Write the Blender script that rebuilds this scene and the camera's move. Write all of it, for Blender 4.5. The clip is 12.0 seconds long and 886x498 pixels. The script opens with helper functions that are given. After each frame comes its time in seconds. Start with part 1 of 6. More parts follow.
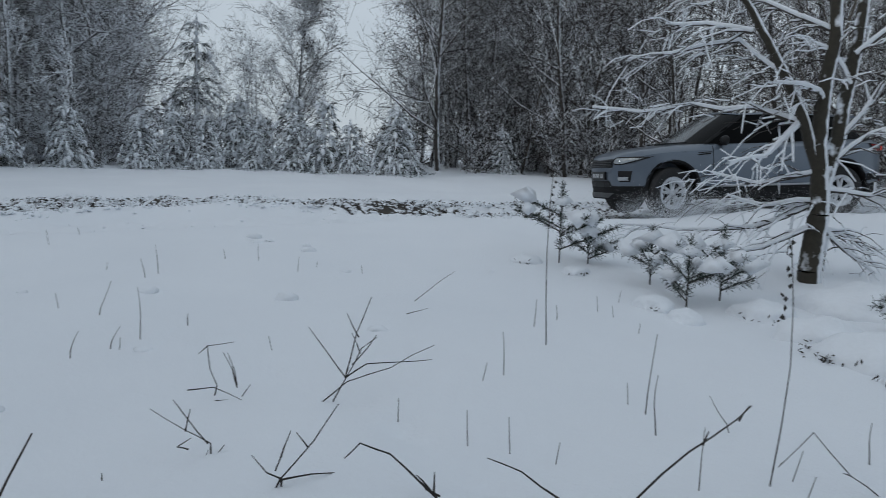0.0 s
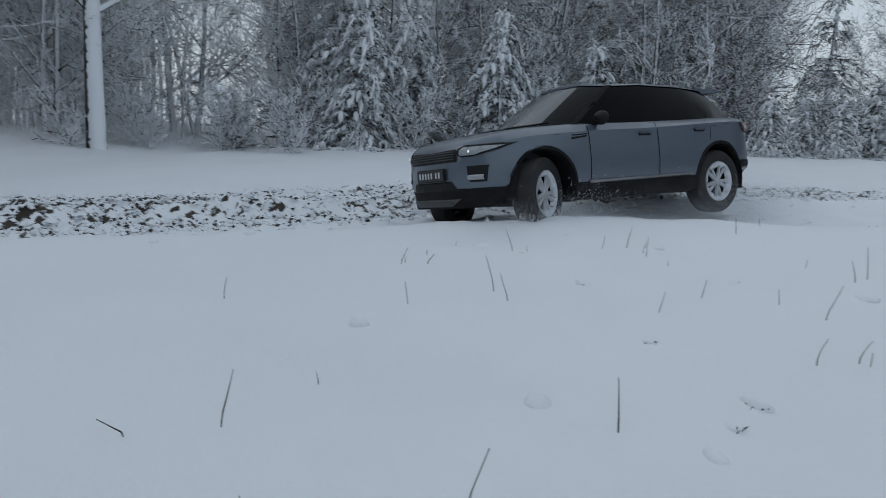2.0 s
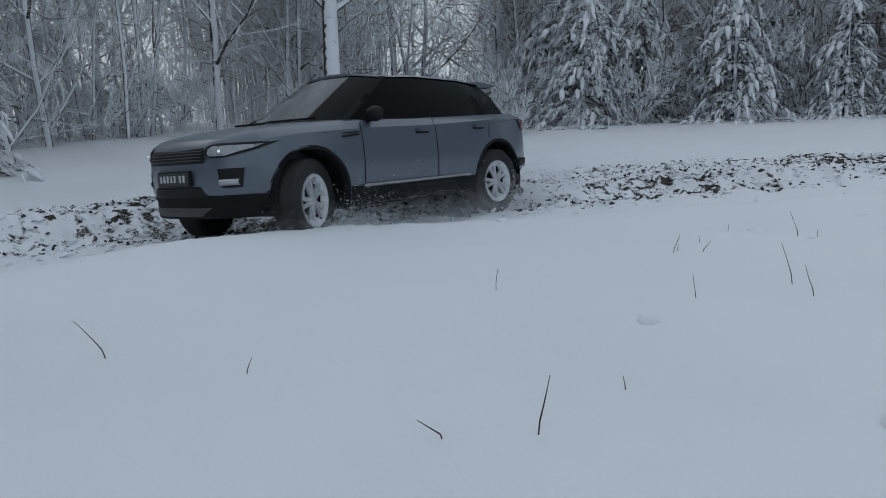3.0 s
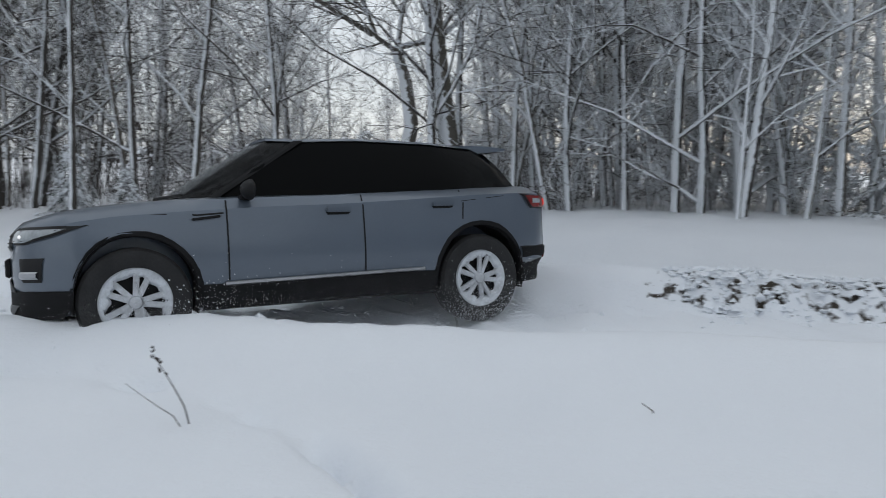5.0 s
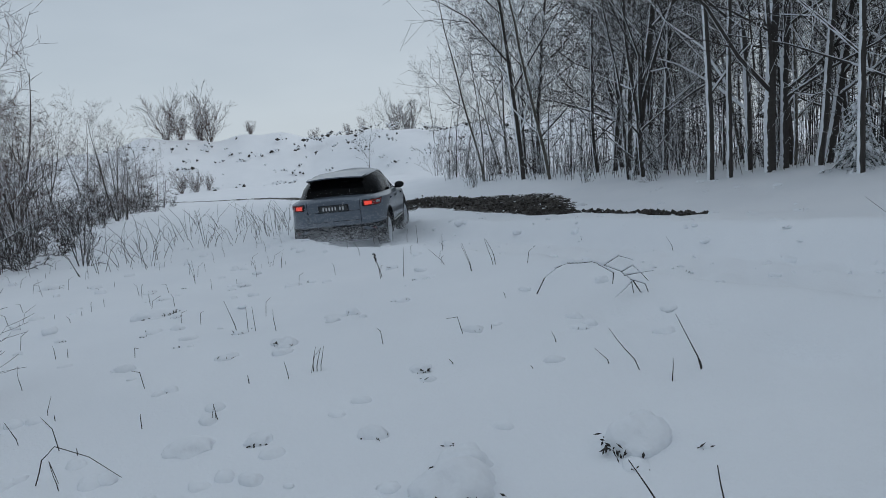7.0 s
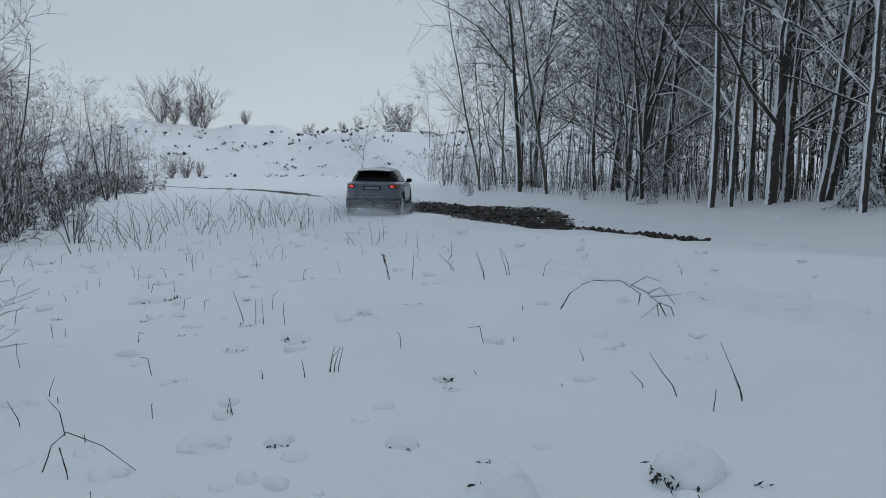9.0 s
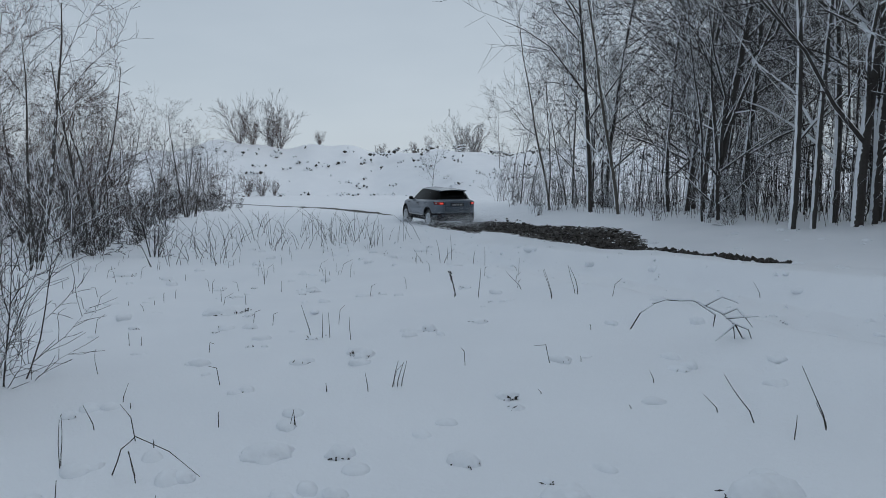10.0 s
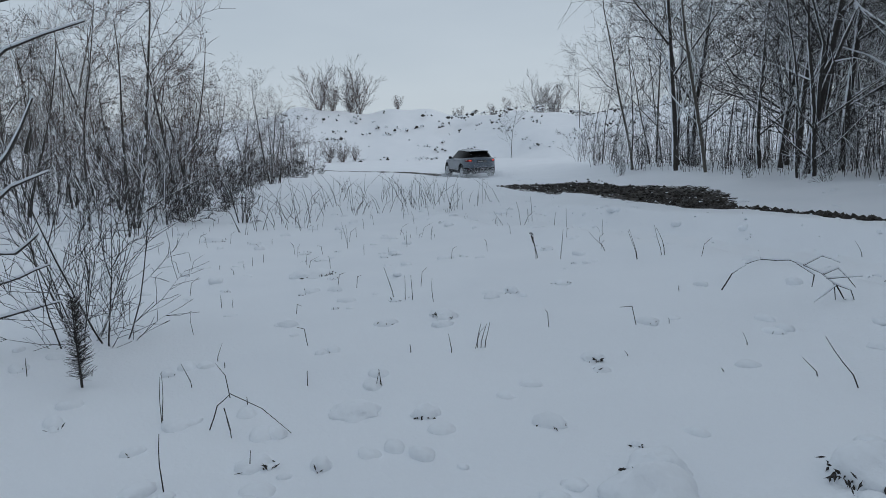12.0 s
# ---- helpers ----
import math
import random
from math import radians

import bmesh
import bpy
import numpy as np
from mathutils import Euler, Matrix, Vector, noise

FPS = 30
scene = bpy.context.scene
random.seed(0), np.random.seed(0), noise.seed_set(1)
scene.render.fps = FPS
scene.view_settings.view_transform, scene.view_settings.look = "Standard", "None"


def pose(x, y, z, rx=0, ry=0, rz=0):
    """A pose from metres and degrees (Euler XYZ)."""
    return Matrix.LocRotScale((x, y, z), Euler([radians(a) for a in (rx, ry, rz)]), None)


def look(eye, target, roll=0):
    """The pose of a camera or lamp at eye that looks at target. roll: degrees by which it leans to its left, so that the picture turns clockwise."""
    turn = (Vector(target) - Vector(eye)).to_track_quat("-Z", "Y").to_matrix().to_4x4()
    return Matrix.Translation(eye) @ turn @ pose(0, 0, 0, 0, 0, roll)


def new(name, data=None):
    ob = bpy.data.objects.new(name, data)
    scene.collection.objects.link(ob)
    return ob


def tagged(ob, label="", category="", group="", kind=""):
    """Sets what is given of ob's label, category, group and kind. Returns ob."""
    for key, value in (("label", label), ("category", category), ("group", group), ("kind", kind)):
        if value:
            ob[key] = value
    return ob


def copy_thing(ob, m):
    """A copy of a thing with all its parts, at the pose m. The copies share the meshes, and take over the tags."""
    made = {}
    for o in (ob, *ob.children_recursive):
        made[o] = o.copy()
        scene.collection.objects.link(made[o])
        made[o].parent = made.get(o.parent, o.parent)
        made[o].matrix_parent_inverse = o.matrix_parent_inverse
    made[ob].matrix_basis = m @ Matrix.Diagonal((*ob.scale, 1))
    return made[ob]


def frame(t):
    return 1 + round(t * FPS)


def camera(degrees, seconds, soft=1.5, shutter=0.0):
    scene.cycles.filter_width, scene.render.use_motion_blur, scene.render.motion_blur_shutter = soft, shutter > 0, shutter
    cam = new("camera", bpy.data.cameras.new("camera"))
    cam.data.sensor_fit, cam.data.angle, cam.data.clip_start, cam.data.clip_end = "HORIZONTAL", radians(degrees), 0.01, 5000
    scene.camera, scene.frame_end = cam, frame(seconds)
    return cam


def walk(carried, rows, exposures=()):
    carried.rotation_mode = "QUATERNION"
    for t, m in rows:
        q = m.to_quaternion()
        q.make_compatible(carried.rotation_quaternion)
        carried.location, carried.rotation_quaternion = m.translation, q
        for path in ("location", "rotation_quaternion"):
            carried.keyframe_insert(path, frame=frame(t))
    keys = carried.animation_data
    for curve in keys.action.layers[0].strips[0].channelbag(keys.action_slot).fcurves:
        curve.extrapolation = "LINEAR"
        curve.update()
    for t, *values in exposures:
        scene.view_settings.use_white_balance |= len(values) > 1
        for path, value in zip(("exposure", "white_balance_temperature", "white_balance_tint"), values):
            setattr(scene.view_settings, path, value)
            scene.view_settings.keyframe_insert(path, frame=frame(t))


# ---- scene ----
cam = camera(62.35, 12.0, soft=0.6, shutter=0.08)
# seconds, eye x y z, yaw to the left from +y, pitch, roll
PATH = [
    (0.0, 0.644, 0.725, 1.477, 26.57, -7.59, 1.68),
    (0.5, 0.464, 0.760, 1.465, 50.00, -9.93, 1.37),
    (0.6, 0.419, 0.750, 1.456, 55.27, -10.78, 0.92),
    (0.9, 0.297, 0.658, 1.422, 68.59, -12.37, -0.88),
    (1.0, 0.264, 0.631, 1.420, 67.58, -12.62, -0.67),
    (1.5, 0.121, 0.507, 1.476, 53.73, -11.78, 1.24),
    (1.9, -0.062, 0.339, 1.479, 66.16, -10.70, 2.26),
    (2.0, -0.130, 0.296, 1.475, 70.55, -9.91, 1.59),
    (2.2, -0.233, 0.231, 1.481, 79.74, -8.10, 0.65),
    (2.5, -0.317, 0.151, 1.496, 87.92, -10.12, -0.67),
    (3.0, -0.440, -0.054, 1.502, 86.98, -11.51, -2.01),
    (3.2, -0.501, -0.120, 1.508, 88.26, -11.00, -1.16),
    (4.8, -0.431, 0.305, 1.522, 160.27, -5.39, 2.55),
    (5.1, -0.366, 0.209, 1.539, 182.59, -6.70, 0.00),
    (5.5, -0.399, 0.022, 1.533, 197.59, -6.81, -2.41),
    (5.8, -0.432, -0.137, 1.526, 208.78, -8.57, -3.60),
    (6.0, -0.369, -0.255, 1.521, 220.96, -8.07, -4.41),
    (6.5, -0.283, -0.422, 1.502, 231.10, -7.12, -5.69),
    (7.0, -0.105, -0.529, 1.496, 233.00, -7.55, -5.42),
    (7.2, -0.066, -0.542, 1.492, 233.37, -7.90, -5.26),
    (8.8, 0.214, -0.391, 1.486, 231.46, -9.29, -0.81),
    (9.0, 0.187, -0.390, 1.485, 231.70, -7.11, -0.67),
    (9.5, 0.180, -0.421, 1.469, 235.30, -4.91, -0.46),
    (10.0, 0.212, -0.431, 1.451, 237.09, -5.50, -0.47),
    (10.5, 0.237, -0.446, 1.441, 240.02, -6.88, -1.26),
    (11.0, 0.253, -0.452, 1.435, 241.58, -8.51, -1.60),
    (11.5, 0.254, -0.446, 1.432, 242.23, -8.70, -1.68),
    (12.0, 0.251, -0.435, 1.435, 243.39, -8.25, -1.92),
]


def aim(x, y, z, yaw, pitch, roll):
    turn = Matrix.Rotation(radians(yaw), 4, "Z") @ Matrix.Rotation(radians(90 + pitch), 4, "X") @ Matrix.Rotation(radians(roll), 4, "Z")
    return Matrix.Translation((x, y, z)) @ turn


walk(cam, [(row[0], aim(*row[1:])) for row in PATH], exposures=[(0.0, 0.12, 6500, 10), (1.5, 0.20, 6500, 10), (3.2, 0.20, 6550, 10), (4.8, 0.60, 7000, 13), (5.5, 0.53, 7000, 13), (6.0, 0.27, 6700, 11), (6.5, 0.10, 6500, 10), (12.0, 0.06, 6400, 10)])

# ---- the car's way: seconds, x, y, z of the ground, roll, pitch, heading ----
CAR_WAY = [
    (0.0, -0.57, 13.12, 0.63, 2, 2, 215.2), (0.5, -2.48, 12.20, 0.44, 3, 0, 227), (1.0, -4.50, 10.1, 0.45, 4.5, 0, 246.5),
    (1.5, -6.39, 7.60, 0.40, 5.8, -1, 264.1), (2.0, -7.79, 4.78, 0.35, 7.3, 1.6, 282.8), (2.5, -8.39, 1.95, 0.24, 6.4, -1, 301.5),
    (3.0, -8.33, -0.54, 0.21, 3.7, -2.3, 315.5), (3.2, -8.06, -1.41, 0.22, 3.9, -2.3, 321), (4.0, -5.20, -4.15, 0.23, 5.6, -0.5, 353),
    (4.8, -0.79, -5.69, 0.20, 6.2, 1.1, 379.1), (5.1, 1.05, -6.14, 0.12, 5.3, -0.2, 385), (5.5, 3.73, -6.66, 0.09, 4.3, -1.7, 386.2),
    (6.0, 7.70, -7.45, -0.06, 2.2, 0.8, 373.4), (6.5, 11.00, -7.75, -0.18, 0.2, -1.4, 344.6), (7.0, 13.74, -8.69, -0.26, -0.3, -1.6, 318.8),
    (7.2, 14.68, -9.12, -0.29, -0.4, -1.4, 313), (8.0, 17.85, -11.35, -0.34, 0.2, -0.6, 309), (8.8, 21.0, -14.0, -0.40, 1, -0.3, 314.5),
    (9.0, 21.88, -14.74, -0.40, 1.2, -0.2, 318.6), (9.5, 24.0, -15.90, -0.42, 1.6, -2, 344.3), (10.0, 26.3, -17.0, -0.47, 0.4, -1.5, 349.5),
    (10.5, 28.61, -18.13, -0.49, -0.4, -1.1, 346.2), (11.0, 31.4, -19.2, -0.50, 0, -1, 341), (12.0, 37.4, -20.9, -0.54, 0, -1, 350),
]

# ---- light: an overcast winter sky with a weak, wide sun behind the clouds ----
SUN_HEIGHT, SUN_TURN = 24, 215
world = bpy.data.worlds.new("overcast_sky")
scene.world = world
world.use_nodes = True
wn, wl = world.node_tree.nodes, world.node_tree.links
sky = wn.new("ShaderNodeTexSky")
sky.sky_type, sky.sun_disc = "NISHITA", False
sky.sun_elevation, sky.sun_rotation = radians(SUN_HEIGHT), radians(SUN_TURN)
coord = wn.new("ShaderNodeTexCoord")
stretch = wn.new("ShaderNodeMapping")
stretch.inputs["Scale"].default_value = (1.0, 1.0, 3.5)
clouds = wn.new("ShaderNodeTexNoise")
clouds.inputs["Scale"].default_value, clouds.inputs["Detail"].default_value = 1.6, 5.0
tone = wn.new("ShaderNodeValToRGB")
tone.color_ramp.elements[0].position, tone.color_ramp.elements[1].position = 0.3, 0.75
tone.color_ramp.elements[0].color, tone.color_ramp.elements[1].color = (4.15, 4.8, 5.45, 1), (5.2, 5.85, 6.45, 1)
cover = wn.new("ShaderNodeMix")
cover.data_type = "RGBA"
cover.inputs["Factor"].default_value = 0.9
wl.new(coord.outputs["Generated"], stretch.inputs["Vector"])
wl.new(stretch.outputs["Vector"], clouds.inputs["Vector"])
wl.new(clouds.outputs["Fac"], tone.inputs["Fac"])
wl.new(sky.outputs["Color"], cover.inputs["A"])
wl.new(tone.outputs["Color"], cover.inputs["B"])
wl.new(cover.outputs["Result"], wn["Background"].inputs["Color"])
wn["Background"].inputs["Strength"].default_value = 0.1

sun = new("sun", bpy.data.lights.new("sun", "SUN"))
sun.data.energy, sun.data.angle, sun.data.color = 0.62, radians(40), (1.0, 0.97, 0.93)
sun_way = Vector((math.sin(radians(SUN_TURN)) * math.cos(radians(SUN_HEIGHT)), math.cos(radians(SUN_TURN)) * math.cos(radians(SUN_HEIGHT)), math.sin(radians(SUN_HEIGHT))))
sun.matrix_world = look(sun_way * 50, (0, 0, 0))


# ---- materials ----
def material(name, colour, rough=0.6, metal=0.0, vary=0.25, scale=8.0, bump=0.2, fine=60.0, coat=0.0, sheen=0.0):
    """A surface with variation at two scales and a fine relief."""
    mat = bpy.data.materials.new(name)
    mat.use_nodes = True
    n, l = mat.node_tree.nodes, mat.node_tree.links
    bsdf = n["Principled BSDF"]
    bsdf.inputs["Roughness"].default_value, bsdf.inputs["Metallic"].default_value = rough, metal
    bsdf.inputs["Coat Weight"].default_value = coat
    geo = n.new("ShaderNodeTexCoord")
    big, small = n.new("ShaderNodeTexNoise"), n.new("ShaderNodeTexNoise")
    big.inputs["Scale"].default_value, big.inputs["Detail"].default_value = scale, 4
    small.inputs["Scale"].default_value, small.inputs["Detail"].default_value = fine, 3
    ramp = n.new("ShaderNodeValToRGB")
    ramp.color_ramp.elements[0].color = (*[c * (1 - vary) for c in colour], 1)
    ramp.color_ramp.elements[1].color = (*[min(1, c * (1 + vary)) for c in colour], 1)
    ramp.color_ramp.elements[0].position, ramp.color_ramp.elements[1].position = 0.3, 0.7
    both = n.new("ShaderNodeMath")
    both.operation = "MULTIPLY_ADD"
    both.inputs[1].default_value = 0.35
    l.new(geo.outputs["Object"], big.inputs["Vector"])
    l.new(geo.outputs["Object"], small.inputs["Vector"])
    l.new(small.outputs["Fac"], both.inputs[0])
    shift = n.new("ShaderNodeMath")
    shift.operation = "MULTIPLY_ADD"
    shift.inputs[1].default_value = 0.75
    shift.inputs[2].default_value = -0.05
    l.new(big.outputs["Fac"], shift.inputs[0])
    l.new(shift.outputs[0], both.inputs[2])
    l.new(both.outputs[0], ramp.inputs["Fac"])
    l.new(ramp.outputs["Color"], bsdf.inputs["Base Color"])
    if bump:
        relief = n.new("ShaderNodeBump")
        relief.inputs["Strength"].default_value, relief.inputs["Distance"].default_value = bump, 0.02
        l.new(small.outputs["Fac"], relief.inputs["Height"])
        l.new(relief.outputs["Normal"], bsdf.inputs["Normal"])
    return mat


def snowed(name, bark, wind=(0.80, 0.42, 0.42), start=0.30, soft=0.12, patch=9.0, snow=(0.80, 0.83, 0.87)):
    """Bark with snow that the wind has driven onto one side and that lies on what faces up."""
    mat = bpy.data.materials.new(name)
    mat.use_nodes = True
    n, l = mat.node_tree.nodes, mat.node_tree.links
    bsdf = n["Principled BSDF"]
    bsdf.inputs["Roughness"].default_value = 0.85
    geo, obj = n.new("ShaderNodeNewGeometry"), n.new("ShaderNodeTexCoord")
    noise_a, noise_b = n.new("ShaderNodeTexNoise"), n.new("ShaderNodeTexNoise")
    noise_a.inputs["Scale"].default_value, noise_a.inputs["Detail"].default_value = patch, 3
    noise_b.inputs["Scale"].default_value, noise_b.inputs["Detail"].default_value = 30, 4
    l.new(geo.outputs["Position"], noise_a.inputs["Vector"])
    l.new(obj.outputs["Object"], noise_b.inputs["Vector"])
    dots = []
    for way in (wind, (0, 0, 1)):
        dot = n.new("ShaderNodeVectorMath")
        dot.operation = "DOT_PRODUCT"
        dot.inputs[1].default_value = Vector(way).normalized()
        l.new(geo.outputs["Normal"], dot.inputs[0])
        dots.append(dot)
    most = n.new("ShaderNodeMath")
    most.operation = "MAXIMUM"
    l.new(dots[0].outputs["Value"], most.inputs[0])
    l.new(dots[1].outputs["Value"], most.inputs[1])
    add = n.new("ShaderNodeMath")
    add.operation = "MULTIPLY_ADD"
    add.inputs[1].default_value = 1.1
    l.new(noise_a.outputs["Fac"], add.inputs[0])
    l.new(most.outputs[0], add.inputs[2])
    edge = n.new("ShaderNodeMapRange")
    edge.inputs["From Min"].default_value, edge.inputs["From Max"].default_value = start + 0.55, start + 0.55 + soft
    l.new(add.outputs[0], edge.inputs["Value"])
    ramp = n.new("ShaderNodeValToRGB")
    ramp.color_ramp.elements[0].color = (*[c * 0.55 for c in bark], 1)
    ramp.color_ramp.elements[1].color = (*[c * 1.5 for c in bark], 1)
    l.new(noise_b.outputs["Fac"], ramp.inputs["Fac"])
    mix = n.new("ShaderNodeMix")
    mix.data_type = "RGBA"
    l.new(edge.outputs["Result"], mix.inputs["Factor"])
    l.new(ramp.outputs["Color"], mix.inputs["A"])
    mix.inputs["B"].default_value = (*snow, 1)
    l.new(mix.outputs["Result"], bsdf.inputs["Base Color"])
    return mat


SNOW = material("lying_snow", (0.80, 0.83, 0.87), 0.75, vary=0.05, scale=3, bump=0.3, fine=35)
BARK = snowed("snowy_bark", (0.048, 0.042, 0.038), start=0.34, soft=0.06)
BARK_PALE = snowed("snowy_pale_bark", (0.11, 0.10, 0.085), start=0.36, soft=0.06)
TWIG = snowed("snowy_twigs", (0.036, 0.030, 0.028), start=0.28, soft=0.06, patch=3)
TWIG_BROWN = snowed("snowy_brown_twigs", (0.075, 0.048, 0.040), start=0.27, soft=0.06, patch=2)
TWIG_FROST = snowed("frosted_twigs", (0.038, 0.032, 0.029), start=0.24, soft=0.05, patch=1.6)
BARK_FROST = snowed("frosted_bark", (0.045, 0.040, 0.036), start=0.24, soft=0.05, patch=4)
NEEDLE = snowed("snowy_needles", (0.022, 0.036, 0.026), start=0.46, soft=0.05, patch=2.5)
STALK = material("dry_stalk_brown", (0.030, 0.025, 0.022), 0.8, vary=0.4, scale=20)
STRAW = material("dry_grass_straw", (0.032, 0.026, 0.020), 0.85, vary=0.35, scale=12)
MUD = material("churned_mud", (0.018, 0.0135, 0.0095), 0.6, vary=0.5, scale=5, bump=0.6, fine=30)
PAINT = material("grey_blue_car_paint", (0.108, 0.135, 0.172), 0.34, metal=0.3, vary=0.05, scale=1.5, bump=0.0, coat=0.6)
CLADDING = material("black_plastic", (0.010, 0.010, 0.011), 0.75, vary=0.3, scale=4, bump=0.2, fine=150)
BLACK_GLASS = material("dark_tinted_glass", (0.003, 0.0033, 0.0036), 0.06, vary=0.1, scale=2, bump=0)
RUBBER = material("tyre_rubber", (0.020, 0.020, 0.021), 0.85, vary=0.35, scale=6, bump=0.3)
ALLOY = material("snow_caked_alloy", (0.55, 0.57, 0.60), 0.45, metal=0.4, vary=0.3, scale=9, bump=0.3)
# lighter than the other glass: the sky's reflection is painted into this colour
SCREEN_GLASS = material("sky_pale_windscreen", (0.045, 0.053, 0.058), 0.18, vary=0.35, scale=3, bump=0.05, coat=0.5)
SNOW_CRUST = material("packed_wheel_snow", (0.62, 0.65, 0.69), 0.8, vary=0.2, scale=18, bump=0.4)
CHROME = material("satin_silver_trim", (0.45, 0.46, 0.48), 0.3, metal=0.9, vary=0.1, bump=0)
PLATE = material("black_number_plate", (0.030, 0.032, 0.034), 0.5, vary=0.04, bump=0)
PALE = material("pale_plate_paint", (0.55, 0.57, 0.58), 0.5, vary=0.1, bump=0)
INK = material("black_paint", (0.012, 0.012, 0.013), 0.5, vary=0.1, bump=0)
RED_LENS = material("red_lamp_lens", (0.20, 0.010, 0.010), 0.2, vary=0.1, bump=0, coat=0.5)
CLEAR_LENS = material("clear_lamp_lens", (0.30, 0.33, 0.35), 0.12, vary=0.2, scale=20, bump=0, coat=0.8)


def glowing(name, colour, power):
    mat = material(name, colour, 0.3, bump=0)
    bsdf = mat.node_tree.nodes["Principled BSDF"]
    bsdf.inputs["Emission Color"].default_value, bsdf.inputs["Emission Strength"].default_value = (*colour, 1), power
    return mat


for dull in (CLADDING, INK):
    dull.node_tree.nodes["Principled BSDF"].inputs["Specular IOR Level"].default_value = 0.2
BLACK_GLASS.node_tree.nodes["Principled BSDF"].inputs["Specular IOR Level"].default_value = 0.05
PAINT.node_tree.nodes["Principled BSDF"].inputs["Coat Roughness"].default_value = 0.12
TAIL_GLOW = glowing("lit_tail_lamp", (1.0, 0.07, 0.04), 0.5)
LAMP_GLOW = glowing("lit_head_lamp", (0.9, 0.95, 1.0), 0.35)

# ---- ground: one snow sheet, lower along the beaten track, with a bank beyond the field ----
WAY = np.array([row[1:4] for row in CAR_WAY])
WAY_T = np.array([row[0] for row in CAR_WAY])


def smooth_way(count):
    """The car's way as even points, run on before the start and past the end."""
    t = np.linspace(WAY_T[0], WAY_T[-1], count)
    out = []
    for k in range(3):
        v, s = WAY[:, k], np.gradient(WAY[:, k], WAY_T)
        i = np.clip(np.searchsorted(WAY_T, t, side="right") - 1, 0, len(WAY_T) - 2)
        h = WAY_T[i + 1] - WAY_T[i]
        u = (t - WAY_T[i]) / h
        out.append((2 * u**3 - 3 * u**2 + 1) * v[i] + (u**3 - 2 * u**2 + u) * h * s[i] + (3 * u**2 - 2 * u**3) * v[i + 1] + (u**3 - u**2) * h * s[i + 1])
    out.append(np.interp(t, (0, 3.0, 4.2, 6.2, 7.5, 12), (0.14, 0.17, 0.25, 0.25, 0.15, 0.08)))
    way = np.stack(out, 1)
    before = way[0] + np.outer(np.linspace(16, 0.4, 30), np.array([0.83, 0.40, 0.004, 0]))
    after = way[-1] + np.outer(np.linspace(0.4, 30, 40), np.array([0.86, 0.5, 0.0, 0]))
    return np.concatenate([before, way, after])


TRACK = smooth_way(260)


def field(x, y):
    """The lie of the land without the track."""
    xs, ys = 30 * np.tanh(x / 30), 30 * np.tanh(y / 30)
    z = 0.24 + 0.018 * ys - 0.014 * xs
    along, across = x * 0.891 - y * 0.454, x * 0.454 + y * 0.891
    rise = np.clip((along - 54) / 14, 0, 1)
    z = z + 0.55 * rise * rise * (3 - 2 * rise)
    foot = 69 + 5 * np.sin(across * 0.06) + 2.0 * np.sin(across * 0.23 + 1)
    bank = np.clip((along - foot) / 11, 0, 1)
    inward = np.where(x > 0, y + 0.3 * x, y + 0.5 * x)
    wood = np.clip((-9.5 - inward) / 6.0, 0, 1)
    z = z + 0.52 * wood * wood * (3 - 2 * wood) * np.clip((48 - x) / 12, 0, 1)
    return z + (4.9 + 0.5 * np.sin(across * 0.11) + 0.3 * np.sin(across * 0.5) + 0.15 * np.sin(across * 1.3)) * bank**0.8 * np.clip((62 - np.abs(across + 3)) / 22, 0, 1)


def track_near(x, y):
    """Distance from the track, its height there and the depth of the snow beside it."""
    x, y = np.atleast_1d(x), np.atleast_1d(y)
    far, z, berm = np.empty(len(x)), np.empty(len(x)), np.empty(len(x))
    for a in range(0, len(x), 4000):
        d = (x[a : a + 4000, None] - TRACK[None, :, 0]) ** 2 + (y[a : a + 4000, None] - TRACK[None, :, 1]) ** 2
        k = d.argmin(1)
        far[a : a + 4000], z[a : a + 4000], berm[a : a + 4000] = np.sqrt(d[np.arange(len(k)), k]), TRACK[k, 2], TRACK[k, 3]
    return far, z, berm


def lumps(x, y):
    return (0.030 * np.sin(x * 1.3 + 2 * np.sin(y * 0.7)) * np.sin(y * 1.1 + 1.5 * np.sin(x * 0.5)) + 0.018 * np.sin(3.1 * x + 1.7 * y) * np.sin(2.3 * y - 1.2 * x)
            + 0.010 * np.sin(7.3 * x - 4.1 * y + 1) * np.sin(6.1 * y + 3.3 * x + 2 * np.sin(1.1 * x)) * (0.5 + 0.5 * np.sin(0.8 * x + 1.3 * y)))


DENTS = [(r * math.cos(a), r * math.sin(a), w, d) for r, a, w, d in zip(*(np.random.default_rng(31).uniform(lo, hi, 150) for lo, hi in ((2.2, 9.5), (-1.75, 0.15), (0.06, 0.17), (-0.05, 0.045))))]
DENTS += [(r * math.cos(a), r * math.sin(a), w, d) for r, a, w, d in zip(*(np.random.default_rng(32).uniform(lo, hi, 45) for lo, hi in ((2.0, 6.5), (1.3, 2.9), (0.06, 0.16), (-0.045, 0.02))))]


def dents(x, y):
    """Small hollows and humps where weeds lie under the snow."""
    z = np.zeros(len(x))
    near = np.hypot(x, y) < 10.5
    px, py, out = x[near], y[near], z[near]
    for a, b, w, d in DENTS:
        out += d * np.exp(-((px - a) ** 2 + (py - b) ** 2) / (w * w))
    z[near] = out
    return z


